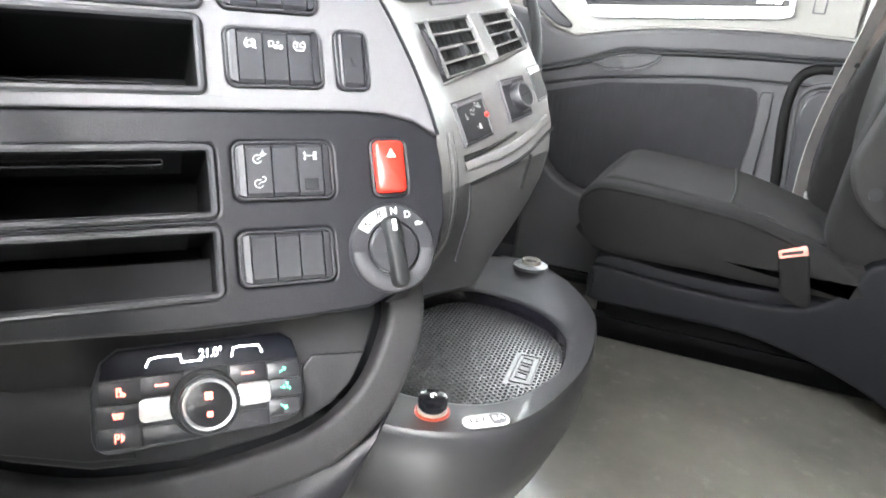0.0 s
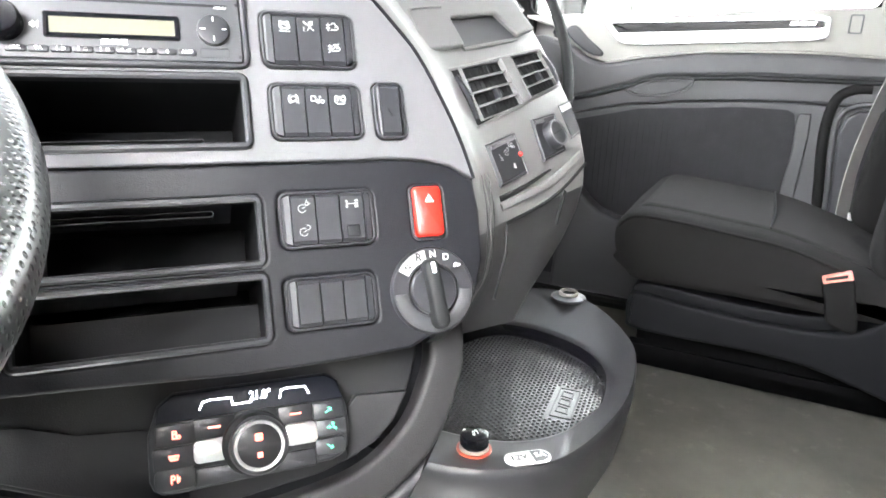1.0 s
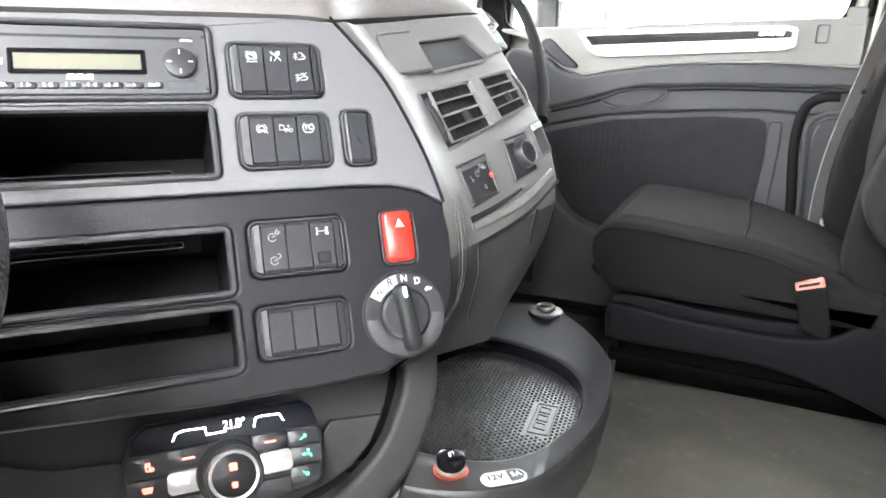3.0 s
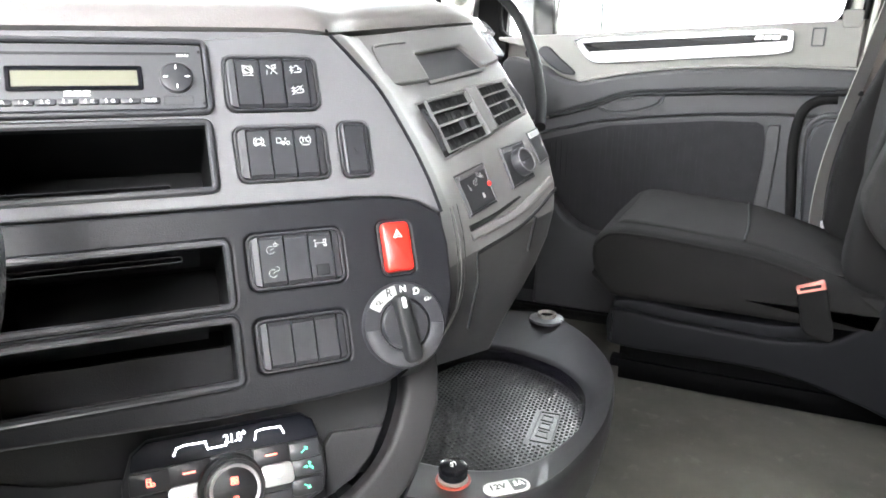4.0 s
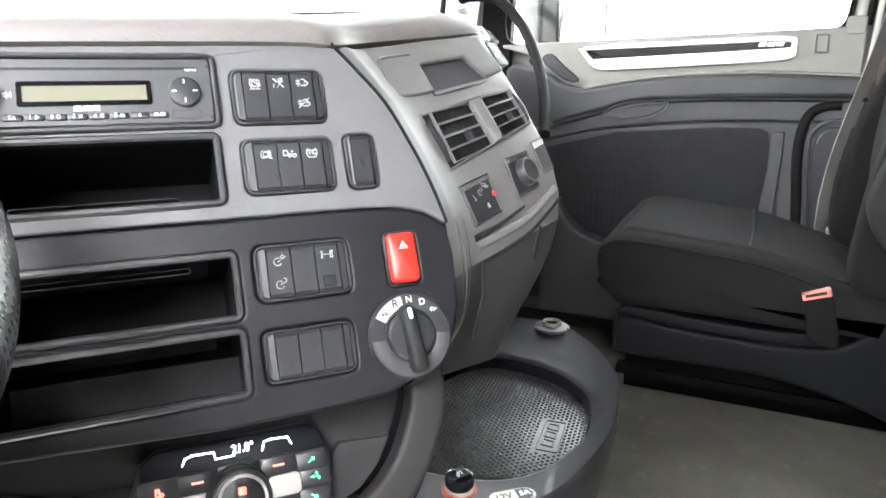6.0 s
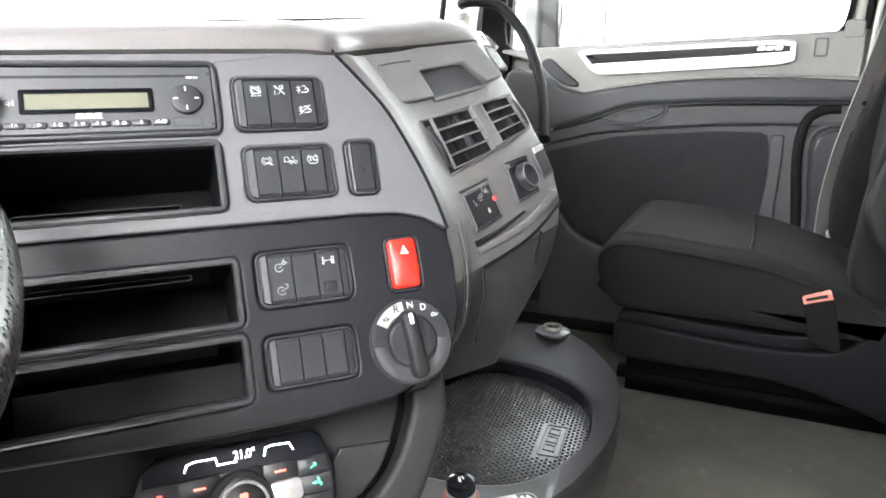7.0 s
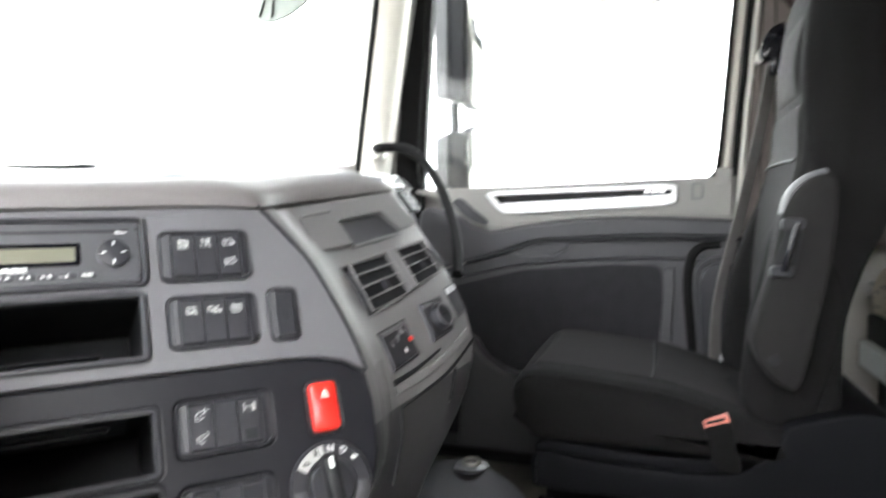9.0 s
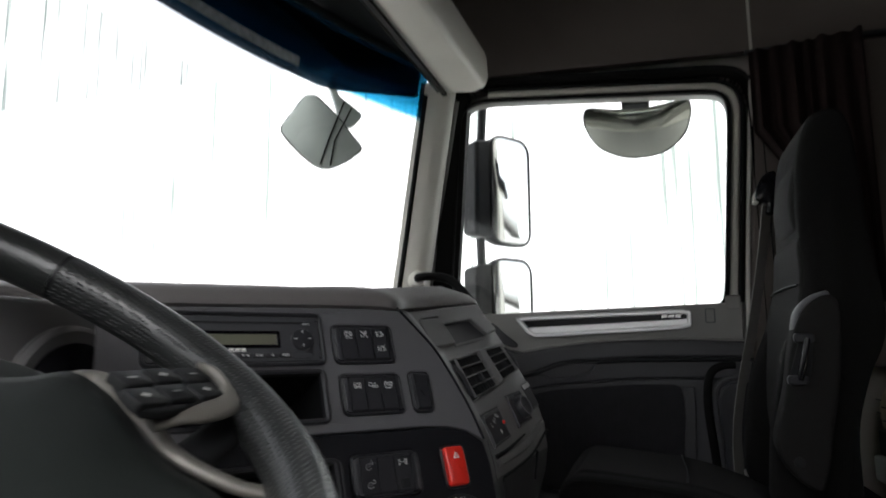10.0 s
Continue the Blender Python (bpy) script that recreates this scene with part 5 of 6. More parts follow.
MZ = 0.387
rings = [[(x, y, z) for x, y in scaled(tout, k)] for k, z in ((0.55, 0.285), (0.80, 0.31), (0.93, 0.355), (0.985, 0.395), (1.0, 0.408), (0.999, 0.420), (0.993, 0.4275), (0.985, 0.4285), (0.974, 0.4265))]
rings += [[(x, y, rim_z(x) + 0.002) for x, y in scaled(tin, 1.05)], [(x, y, rim_z(x)) for x, y in scaled(tin, 1.015)], [(x, y, rim_z(x) - 0.004) for x, y in tin]]
rings += [[(x, y, MZ + 0.004) for x, y in scaled(tin, 0.985)], [(x, y, MZ - 0.002) for x, y in scaled(tin, 0.96)], [(x, y, MZ - 0.004) for x, y in scaled(tin, 0.90)]]
part("tray_shell", loft(rings), TRAYPLASTIC, tray, smooth=50)
part("liner_edge", loft([[(x, y, z) for x, y in scaled(tin, k)] for k, z in ((1.0, MZ - 0.002), (0.999, MZ + 0.013), (0.990, MZ + 0.015), (0.984, MZ + 0.012), (0.972, MZ + 0.001))], caps=False), GLOSS, tray, "glossy black liner edge", smooth=50)
mat_out = scaled(tin, 0.972)
part("rubber_mat", prism(mat_out, MZ - 0.004, MZ, 0.001), RUBBER, tray, "black dotted rubber mat")


def inside(p, pts):
    hit = False
    for i in range(len(pts)):
        (x0, y0), (x1, y1) = pts[i - 1], pts[i]
        if (y0 > p[1]) != (y1 > p[1]) and p[0] < (x1 - x0) * (p[1] - y0) / (y1 - y0) + x0:
            hit = not hit
    return hit


bm = bmesh.new()
dots = scaled(tin, 0.96)
ax, ay = Vector((0.995, 0.10)), Vector((-0.10, 0.995))
EC = Vector((-0.125, 0.831))
for i in range(-60, 60):
    for j in range(-80, 80):
        p = Vector((-0.13, 0.895)) + ax * (i + 0.5 * (j % 2)) * 0.0066 + ay * j * 0.0046
        if not inside(p, dots) or (abs((p - EC).dot(ax)) < 0.035 and abs((p - EC).dot(ay)) < 0.014):
            continue
        loft([[(p.x + r * math.cos(k * math.pi / 3), p.y + r * math.sin(k * math.pi / 3), z) for k in range(6)] for r, z in ((0.0023, MZ - 0.0003), (0.0012, MZ + 0.0013))], bm=bm)
tagged(part("dots", bm, RUBBER, tray, "raised rubber dots"), kind="stuff")
EM = frame_of((EC.x, EC.y, MZ), (ax.x, ax.y, 0), (ay.x, ay.y, 0))
part("emblem_plate", collar(rr(0, 0, 0.064, 0.0235, 0.002, 2), 0.0016, 0, 0.0008), PIT, tray, at=EM)
for k in range(3):
    part("emblem", collar([(-0.023 + k * 0.017, -0.0055), (-0.010 + k * 0.017, -0.0055), (-0.008 + k * 0.017, 0.0075), (-0.021 + k * 0.017, 0.0075)], 0.0026, 0, 0.0008), PIT, tray, at=EM)

lt = thing("cigarette_lighter", "black cigarette lighter with a red-orange collar in the tray rim", "lighter", pose(-0.311, 0.861, 0.427))
LM = pose(-0.306, 0.860, 0.427, 0, 0, -35) @ Matrix.Scale(0.9, 4)
part("collar_ring", disc(0, 0, [(0.0168, -0.002), (0.0165, 0.0008), (0.0152, 0.0014), (0.0138, 0.001)], 32), AMBERRING, lt, "red-orange translucent collar", at=LM)
part("metal_ring", disc(0, 0, [(0.0140, 0.0), (0.0138, 0.003), (0.0122, 0.0040), (0.0115, 0.002)], 32), WHEELSILVER, lt, at=LM)
part("plug", disc(0, 0, [(0.0105, 0.001), (0.0110, 0.004), (0.0135, 0.006), (0.0138, 0.0125), (0.0125, 0.0155), (0.008, 0.0165)], 32), GLOSS, lt, "black push knob", at=LM, smooth=40)
part("cigarette_sign", strokes([[(-2, -1.4), (-0.6, 1.6), (0.2, 1.2), (-1.2, -1.8), (-2, -1.4)], [(1.2, -1), (1.8, 1.4), (1.2, 1.8)]], 0.0007, 0.0164, 0.0169, s=0.0017), WHITE, lt, at=LM)

lb = thing("socket_label", "oval white and black power socket label lettered 12V 5A", "label", pose(-0.299, 0.817, 0.4272))
BM_ = frame_of((-0.297, 0.816, 0.4272), (0.66, -0.75, 0), (0.75, 0.66, 0))
part("plate", prism(rr(0, 0, 0.040, 0.0175, 0.0086, 6), -0.0005, 0.0008, 0.0003), LABELWHITE, lb, at=BM_)
part("dark_half", prism([(0.004, -0.0072), (0.0115, -0.0072), (0.0158, -0.0050), (0.0182, 0.0), (0.0158, 0.0050), (0.0115, 0.0072), (0.004, 0.0072)], 0.0008, 0.0011), BLACK, lb, at=BM_)
part("letters", lettering("12V", 0.0095, -0.0080, 0, 0.0016), PIT, lb, at=BM_)
part("letters", lettering("5A", 0.0080, 0.0105, 0, 0.0018), WHITE, lb, at=BM_)
sk = thing("rim_socket", "round chrome and black air socket on the tray rim", "socket", pose(0.088, 0.895, 0.427))
part("base", disc(0.088, 0.893, [(0.024, 0.424), (0.0232, 0.4275), (0.015, 0.4300)], 28), BLACK, sk, smooth=60)
part("chrome_ring", disc(0.088, 0.893, [(0.0130, 0.428), (0.0130, 0.4335), (0.0120, 0.4350), (0.0098, 0.4342), (0.0085, 0.430)], 28), WHEELSILVER, sk, smooth=70)
part("core", disc(0.088, 0.893, [(0.0090, 0.428), (0.0086, 0.4318)], 20), GLOSS, sk)

# ---- passenger seat ----
seat = thing("passenger_seat", "dark cloth passenger seat with a folded-up grey armrest", "seat", pose(0.66, 0.65, 0.08))


def cushion(x0, x1, prof, r=0.03, crown=0.0):
    """A padded body: outline prof in (y, z), rounded towards both sides."""
    prof = soft(prof, 5)
    if sum(a[0] * b[1] - b[0] * a[1] for a, b in zip(prof, prof[1:] + prof[:1])) < 0:
        prof = prof[::-1]
    rings = []
    for k, d in ((0, r), (0.1, r * 0.45), (0.3, r * 0.12), (1, 0)):
        rings.append([(x0 + r * k, y, z) for y, z in inset(prof, d)])
    rings.append([((x0 + x1) / 2, y, z + crown * (1 if z > sum(p[1] for p in prof) / len(prof) else 0)) for y, z in prof])
    for k, d in ((1, 0), (0.3, r * 0.12), (0.1, r * 0.45), (0, r)):
        rings.append([(x1 - r * k, y, z) for y, z in inset(prof, d)])
    return loft(rings)


def taper(bm, z0, z1, k, x0=0.665, dy=0.0):
    """Narrow a body towards its top."""
    for v in bm.verts:
        t = max(0.0, min(1.0, (v.co.z - z0) / (z1 - z0)))
        v.co.x = x0 + (v.co.x - x0) * (1 - (1 - k) * t * t * (3 - 2 * t))
        v.co.y += dy
    return bm


part("seat_cushion", cushion(0.415, 0.90, [(0.44, 0.352), (0.70, 0.352), (0.84, 0.356), (0.882, 0.370), (0.905, 0.412), (0.906, 0.452), (0.882, 0.478), (0.83, 0.483), (0.72, 0.473), (0.64, 0.464), (0.55, 0.440), (0.46, 0.405)], 0.034, 0.004), CLOTH, seat, "dark cloth cushion", smooth=70)
part("centre_panel", cushion(0.475, 0.845, [(0.48, 0.41), (0.70, 0.44), (0.84, 0.455), (0.884, 0.462), (0.868, 0.4865), (0.83, 0.4885), (0.72, 0.4785), (0.64, 0.4695), (0.55, 0.4455), (0.47, 0.414)], 0.014), GREYCLOTH, seat, "dark grey cloth centre panel", smooth=70)
part("cushion_skirt", cushion(0.424, 0.89, [(0.45, 0.358), (0.70, 0.357), (0.84, 0.357), (0.874, 0.368), (0.872, 0.41), (0.45, 0.41)], 0.006), CLOTH, seat, "dark cloth skirt under the cushion", smooth=70)
part("piping", sweep(spline([(0.4185, 0.900, 0.452), (0.4195, 0.872, 0.474), (0.420, 0.80, 0.474), (0.420, 0.70, 0.464), (0.420, 0.62, 0.453), (0.421, 0.53, 0.425)], 6), circle(0.0028, 6)), CLOTH, seat)
part("cushion_seam", sweep(spline([(0.48, 0.655, 0.4715), (0.60, 0.650, 0.4755), (0.83, 0.652, 0.4735)], 6), circle(0.0018, 6)), PIT, seat)
part("backrest", taper(cushion(0.455, 0.88, [(0.405, 0.43), (0.44, 0.42), (0.485, 0.47), (0.50, 0.60), (0.485, 0.78), (0.465, 0.90), (0.462, 1.05), (0.452, 1.15), (0.432, 1.215), (0.39, 1.238), (0.355, 1.215), (0.340, 1.10), (0.336, 0.80), (0.375, 0.68), (0.400, 0.58)], 0.026), 0.75, 1.02, 0.66, 0.665, -0.055), CLOTH, seat, "tall dark cloth backrest", smooth=70)
part("back_panel", taper(cushion(0.475, 0.860, [(0.44, 0.50), (0.490, 0.50), (0.506, 0.60), (0.492, 0.78), (0.474, 0.87), (0.468, 0.955), (0.45, 0.97), (0.43, 0.95)], 0.014), 0.75, 1.02, 0.66, 0.665, -0.055), GREYCLOTH, seat, "grey cloth back panel", smooth=70)
part("panel_seam", taper(sweep(spline([(0.485, 0.478, 0.865), (0.60, 0.4795, 0.868), (0.74, 0.4795, 0.868), (0.85, 0.478, 0.865)], 5), circle(0.0025, 6)), 0.75, 1.02, 0.66, 0.665, -0.055), PIT, seat, smooth=70)
part("head_pad", taper(cushion(0.50, 0.80, [(0.43, 0.985), (0.464, 0.985), (0.472, 1.05), (0.455, 1.13), (0.43, 1.165), (0.41, 1.15)], 0.022), 0.75, 1.02, 0.66, 0.665, -0.055), GREYCLOTH, seat, "grey padded headrest front", smooth=70)
BOLSTER = [(0.345, 0.90), (0.395, 0.870), (0.445, 0.760), (0.484, 0.645), (0.500, 0.53), (0.500, 0.43), (0.44, 0.40), (0.38, 0.45), (0.35, 0.65)]
for x0, x1 in ((0.815, 0.885), (0.450, 0.520)):
    part("side_bolster", cushion(x0, x1, BOLSTER if x0 > 0.6 else [p for p in BOLSTER if p[1] < 0.77], 0.022), CLOTH, seat, "dark cloth side bolster", smooth=70)
part("seat_base", cushion(0.420, 0.88, [(0.27, 0.17), (0.45, 0.225), (0.60, 0.260), (0.84, 0.262), (0.868, 0.282), (0.868, 0.322), (0.85, 0.333), (0.75, 0.324), (0.62, 0.319), (0.545, 0.323), (0.497, 0.338), (0.458, 0.376), (0.42, 0.425), (0.27, 0.43)], 0.009), SEATBASE, seat, "dark moulded plastic base", smooth=50)
part("base_lip", cushion(0.436, 0.865, [(0.53, 0.30), (0.84, 0.30), (0.860, 0.316), (0.860, 0.344), (0.81, 0.349), (0.71, 0.341), (0.62, 0.339), (0.56, 0.343), (0.52, 0.352)], 0.006), SEATBASE, seat, "raised inner lip of the base", smooth=50)
# rail, gap block and plinth: under-seat shade is painted in as near-black
part("slide_rail", box(0.49, 0.30, 0.190, 0.52, 0.87, 0.206), SEAT_SHADE, seat)
part("suspension", box(0.50, 0.33, 0.20, 0.85, 0.84, 0.372), SEAT_SHADE, seat, "block coloured near-black for the shade under the seat")
part("plinth", box(0.672, 0.25, 0.08, 0.9, 0.88, 0.26), SEAT_SHADE, seat)
for y in (0.62, 0.74):
    part("linkage", sweep([Vector((0.455, y, 0.352)), Vector((0.47, y + 0.05, 0.362)), Vector((0.50, y + 0.09, 0.366))], circle(0.006, 8)), LIGHTSTRIP, seat, "dark metal suspension link")
part("bracket", prism([(0.548, 0.351), (0.592, 0.357), (0.599, 0.365), (0.556, 0.360)][::-1], 0.428, 0.440), BELT, seat, "pale metal bracket", at=DM, bevel=0.002)
stalk = part("buckle", cushion(0.402, 0.424, [(0.511, 0.338), (0.552, 0.346), (0.562, 0.38), (0.569, 0.409), (0.550, 0.420), (0.529, 0.424), (0.520, 0.39)], 0.005), SEAL, seat, "belt buckle on a stalk")
BK = [(0.528, 0.421), (0.568, 0.408), (0.572, 0.419), (0.532, 0.434)]
part("buckle_button", prism(BK, 0.402, 0.425), ORANGE_BUCKLE, stalk, "salmon-red release button", at=DM, bevel=0.003)
part("buckle_slot", prism([(0.537, 0.4255), (0.566, 0.4155), (0.567, 0.4205), (0.538, 0.4305)], 0.401, 0.4015), PIT, stalk, at=DM)
ARMQ = [(0.395, 0.837), (0.379, 0.818), (0.380, 0.746), (0.389, 0.670), (0.401, 0.608), (0.416, 0.527), (0.430, 0.488), (0.454, 0.491), (0.484, 0.521), (0.501, 0.567), (0.494, 0.606), (0.478, 0.665), (0.467, 0.733), (0.457, 0.776), (0.443, 0.806), (0.419, 0.830)]
arm = part("armrest", cushion(0.388, 0.445, ARMQ, 0.012), GREYCLOTH, seat, "folded-up dark grey armrest", smooth=70)
part("arm_cap", sweep(spline([(0.414, 0.453, 0.772), (0.414, 0.446, 0.803), (0.414, 0.424, 0.827), (0.414, 0.394, 0.838)], 5), [(x, y * 3.0) for x, y in circle(0.0075, 12)], up=(1, 0, 0)), GREY, arm, "pale worn plastic cap", smooth=60)
HQ = [(0.449, 0.764), (0.426, 0.759), (0.439, 0.675), (0.473, 0.680)]
part("handle_recess", prism(HQ[::-1], 0.390, 0.3865), PIT, arm, "dark recess behind the handle", at=DM, bevel=0.001)
for (y, z) in ((0.4445, 0.757), (0.4600, 0.681)):
    part("handle_end", prism([(y + a, z + b) for a, b in rr(0, 0, 0.034, 0.017, 0.006)], 0.389, 0.374), BLACK, arm, "black end block of the recline handle", at=DM, bevel=0.003)
part("handle_bar", sweep([Vector((0.378, 0.440, 0.757)), Vector((0.375, 0.447, 0.720)), Vector((0.378, 0.456, 0.681))], circle(0.0062, 10)), GLOSS, arm, "glossy black recline bar", smooth=60)
part("arm_pivot", disc(0.466, 0.535, [(0.010, 0.392), (0.0095, 0.387), (0.007, 0.386)], 20), PIT, arm, at=DM)

# ---- seat belt ----
belt = thing("seat_belt", "grey seat belt hanging beside the passenger seat", "seat belt", pose(0.95, 0.44, 0.4))
part("guide", cushion(0.902, 0.948, [(0.424, 1.122), (0.428, 1.140), (0.418, 1.172), (0.402, 1.194), (0.376, 1.199), (0.374, 1.145), (0.380, 1.093), (0.402, 1.092), (0.402, 1.116)], 0.008), GLOSS, belt, "black plastic belt guide", smooth=50)
part("guide_chip", cushion(0.910, 0.940, [(0.421, 1.120), (0.4335, 1.122), (0.4325, 1.140), (0.424, 1.150)], 0.003), BEIGE, belt, "pale edge chip", smooth=50)
path = spline([(0.93, 0.396, 1.118), (0.935, 0.399, 1.106), (0.94, 0.419, 0.973), (0.94, 0.452, 0.80), (0.94, 0.494, 0.612), (0.938, 0.509, 0.50), (0.93, 0.511, 0.41)], 5)
part("webbing", sweep(path, [(0.021, 0.0012), (-0.021, 0.0012), (-0.021, -0.0012), (0.021, -0.0012)], up=(1, 1.2, 0)), WEBBING, belt, "flat grey webbing", smooth=20)
part("hem_clip", box(0.86, 0.485, 0.425, 0.885, 0.505, 0.438), SILVER, belt, bevel=0.002)

pillar = thing("pillar_trim", "grey-brown rear door pillar trim with a pale edge strip", "pillar", pose(1.0, 0.33, 0.1), kind="structure")
part("panel", loft([[(1.02, 0.25, z), (0.985, 0.27, z), (0.985, y - 0.008, z), (0.995, y, z), (1.02, y, z)] for z, y in ((0.1, 0.445), (0.8, 0.448), (0.97, 0.440), (1.18, 0.424), (1.32, 0.412), (1.56, 0.392))]), LINER, pillar, "grey-brown pillar panel", smooth=50)
part("edge_strip", sweep(spline([(0.990, y, z) for y, z in ((0.458, 0.60), (0.456, 0.80), (0.446, 0.97), (0.430, 1.18), (0.418, 1.32), (0.404, 1.50))], 5), [(x, y * 0.6) for x, y in circle(0.0058, 10)], up=(-1, 0, 0)), BEIGE, pillar, "pale edge strip", smooth=70)
part("anchor_cap", disc(0.402, 1.050, [(0.015, 0.986), (0.0145, 0.981), (0.011, 0.9785)], 28), LINER, pillar, "round anchor cover", at=DM, smooth=50)

# ---- bunk, curtain, rear ----
bunk = thing("bunk", "sleeper bunk with a pale speckled mattress and white rail", "bunk", pose(0.0, 0.0, 0.3))
MQ = [(-0.48, 0.540), (0.0, 0.537), (0.165, 0.540), (0.186, 0.560), (0.186, 0.605), (0.163, 0.650), (0.11, 0.668), (-0.1, 0.676), (-0.48, 0.676)]
part("mattress", cushion(-1.2, 0.93, MQ, 0.03), BUNKCLOTH, bunk, "pale beige speckled mattress", smooth=70)
for i in range(7):
    for j in range(4):
        x0, z0 = 0.35 + i * 0.085 + 0.04 * (j % 2), 0.562 + j * 0.016
        part("woven_dash", box(x0, 0.1855, z0, x0 + 0.035, 0.1885, z0 + 0.003), BELT, bunk)
part("mattress_band", box(-1.2, -0.40, 0.476, 0.95, 0.186, 0.538), PIT, bunk, "black side band", bevel=0.004)
part("bunk_rail", box(-1.2, 0.155, 0.414, 0.965, 0.197, 0.474), RAILWHITE, bunk, "off-white front rail", bevel=0.006)
part("bunk_base", box(-1.2, -0.48, 0.08, 0.965, 0.155, 0.474), PIT, bunk)


def curtain(name, x0, y0, x1, y1, z0, z1, folds, label):
    d = Vector((x1 - x0, y1 - y0, 0))
    n = folds * 8
    q = Vector((-d.y, d.x, 0)).normalized()
    rings = []
    tie = lambda z: 0.09 * min(1.0, max(0.0, (1.33 - z) / 0.14))
    for zi, k in ((z1, 0.7), (z1 - 0.06, 1.0), (1.33, 1.1), (1.27, 1.0), (1.21, 0.8), (1.1, 0.8), (z0, 1.0)):
        rings.append([Vector((x0, y0 - tie(zi) * (1 - i / n), zi)) + d * (i / n) + q * 0.015 * k * (math.sin(i * math.pi / 4 + 0.9 * math.sin(i * 0.21)) + 0.7 * math.sin(i * 0.37 + 2 * zi)) for i in range(n + 1)])
    ob = single(name, loft(rings, closed=False), CURTAIN, label, "curtain", smooth=80)
    s = ob.modifiers.new("thickness", "SOLIDIFY")
    s.thickness = 0.003
    return ob


curtain("curtain", 0.955, 0.41, 0.885, 0.15, 0.85, 1.56, 7, "gathered dark brown curtain tied back beside the passenger window")
single("curtain_rail", sweep([Vector((0.97, 0.42, 1.565)), Vector((0.965, 0.10, 1.575)), Vector((0.96, -0.3, 1.58))], circle(0.008, 8)), BLACK, "dark curtain rail under the lining", "curtain rail")
single("rear_side_panel", box(0.93, -0.5, 0.69, 0.985, 0.25, 1.55), LINER, "grey-brown sleeper side panel", "panel", kind="structure", bevel=0.01)

# ---- steering wheel ----
t_ = radians(59.6)
WM = frame_of((-0.7946, 1.0317, 0.7433), (1, 0, 0), (0, math.sin(t_), math.cos(t_)))
RIM = 0.2165
wheel = thing("steering_wheel", "black leather steering wheel with silver spokes and keys", "steering wheel", WM)


def rim_arc(a0, a1, r, n):
    return sweep([Vector((RIM * math.cos(radians(a0 + (a1 - a0) * k / n)), RIM * math.sin(radians(a0 + (a1 - a0) * k / n)), 0)) for k in range(n + 1)], circle(r, 20))


for a0, a1, m, label in ((29, 151, LEATHER, "smooth black leather upper grip"), (-70, 28, PERFORATED, "perforated black leather grip"), (152, 250, PERFORATED, "perforated black leather grip"), (-109, -71, LEATHER, "smooth black leather lower grip")):
    part("rim", rim_arc(a0, a1, 0.0183, 48), m, wheel, label, at=WM, smooth=80)
for a in (28, 151, -71, 250):
    part("rim_seam", rim_arc(a, a + 1, 0.0176, 3), PIT, wheel, at=WM, smooth=80)
WH = WM @ Matrix.Translation((-0.006, -0.009, 0))
HALF = [(0.0, 0.016), (0.06, 0.015), (0.110, 0.013), (0.145, 0.016), (0.152, -0.010), (0.146, -0.038), (0.136, -0.065), (0.133, -0.090), (0.141, -0.115), (0.135, -0.150), (0.085, -0.185), (0.0, -0.196)]
hub = soft(HALF + [(-x, y) for x, y in reversed(HALF[1:-1])], 4)
if sum(a[0] * b[1] - b[0] * a[1] for a, b in zip(hub, hub[1:] + hub[:1])) < 0:
    hub = hub[::-1]
part("hub_pad", loft([[(x * k, -0.08 + (y + 0.08) * k, n) for x, y in hub] for n, k in ((-0.06, 0.94), (-0.032, 1.0), (-0.022, 0.985), (-0.015, 0.93), (-0.011, 0.80), (-0.009, 0.55), (-0.0085, 0.25), (-0.008, 0.05))]), PADBLACK, wheel, "dark padded hub", at=WH, smooth=70)
cowl = soft([(0.0, 0.066), (0.09, 0.062), (0.138, 0.046), (0.152, 0.018), (0.13, -0.02), (0.0, -0.03), (-0.13, -0.02), (-0.152, 0.018), (-0.138, 0.046), (-0.09, 0.062)], 4)[::-1]
part("hub_cowl", loft([[(x * k, 0.018 + (y - 0.018) * k, n) for x, y in cowl] for n, k in ((-0.075, 0.90), (-0.045, 1.0), (-0.032, 0.97), (-0.026, 0.86))]), PADBLACK, wheel, "dark rounded cowl above the hub", at=WH, smooth=70)
part("hub_slot", prism(rr(0.0, 0.026, 0.20, 0.016, 0.008), -0.03, -0.0245), PIT, wheel, at=WH)
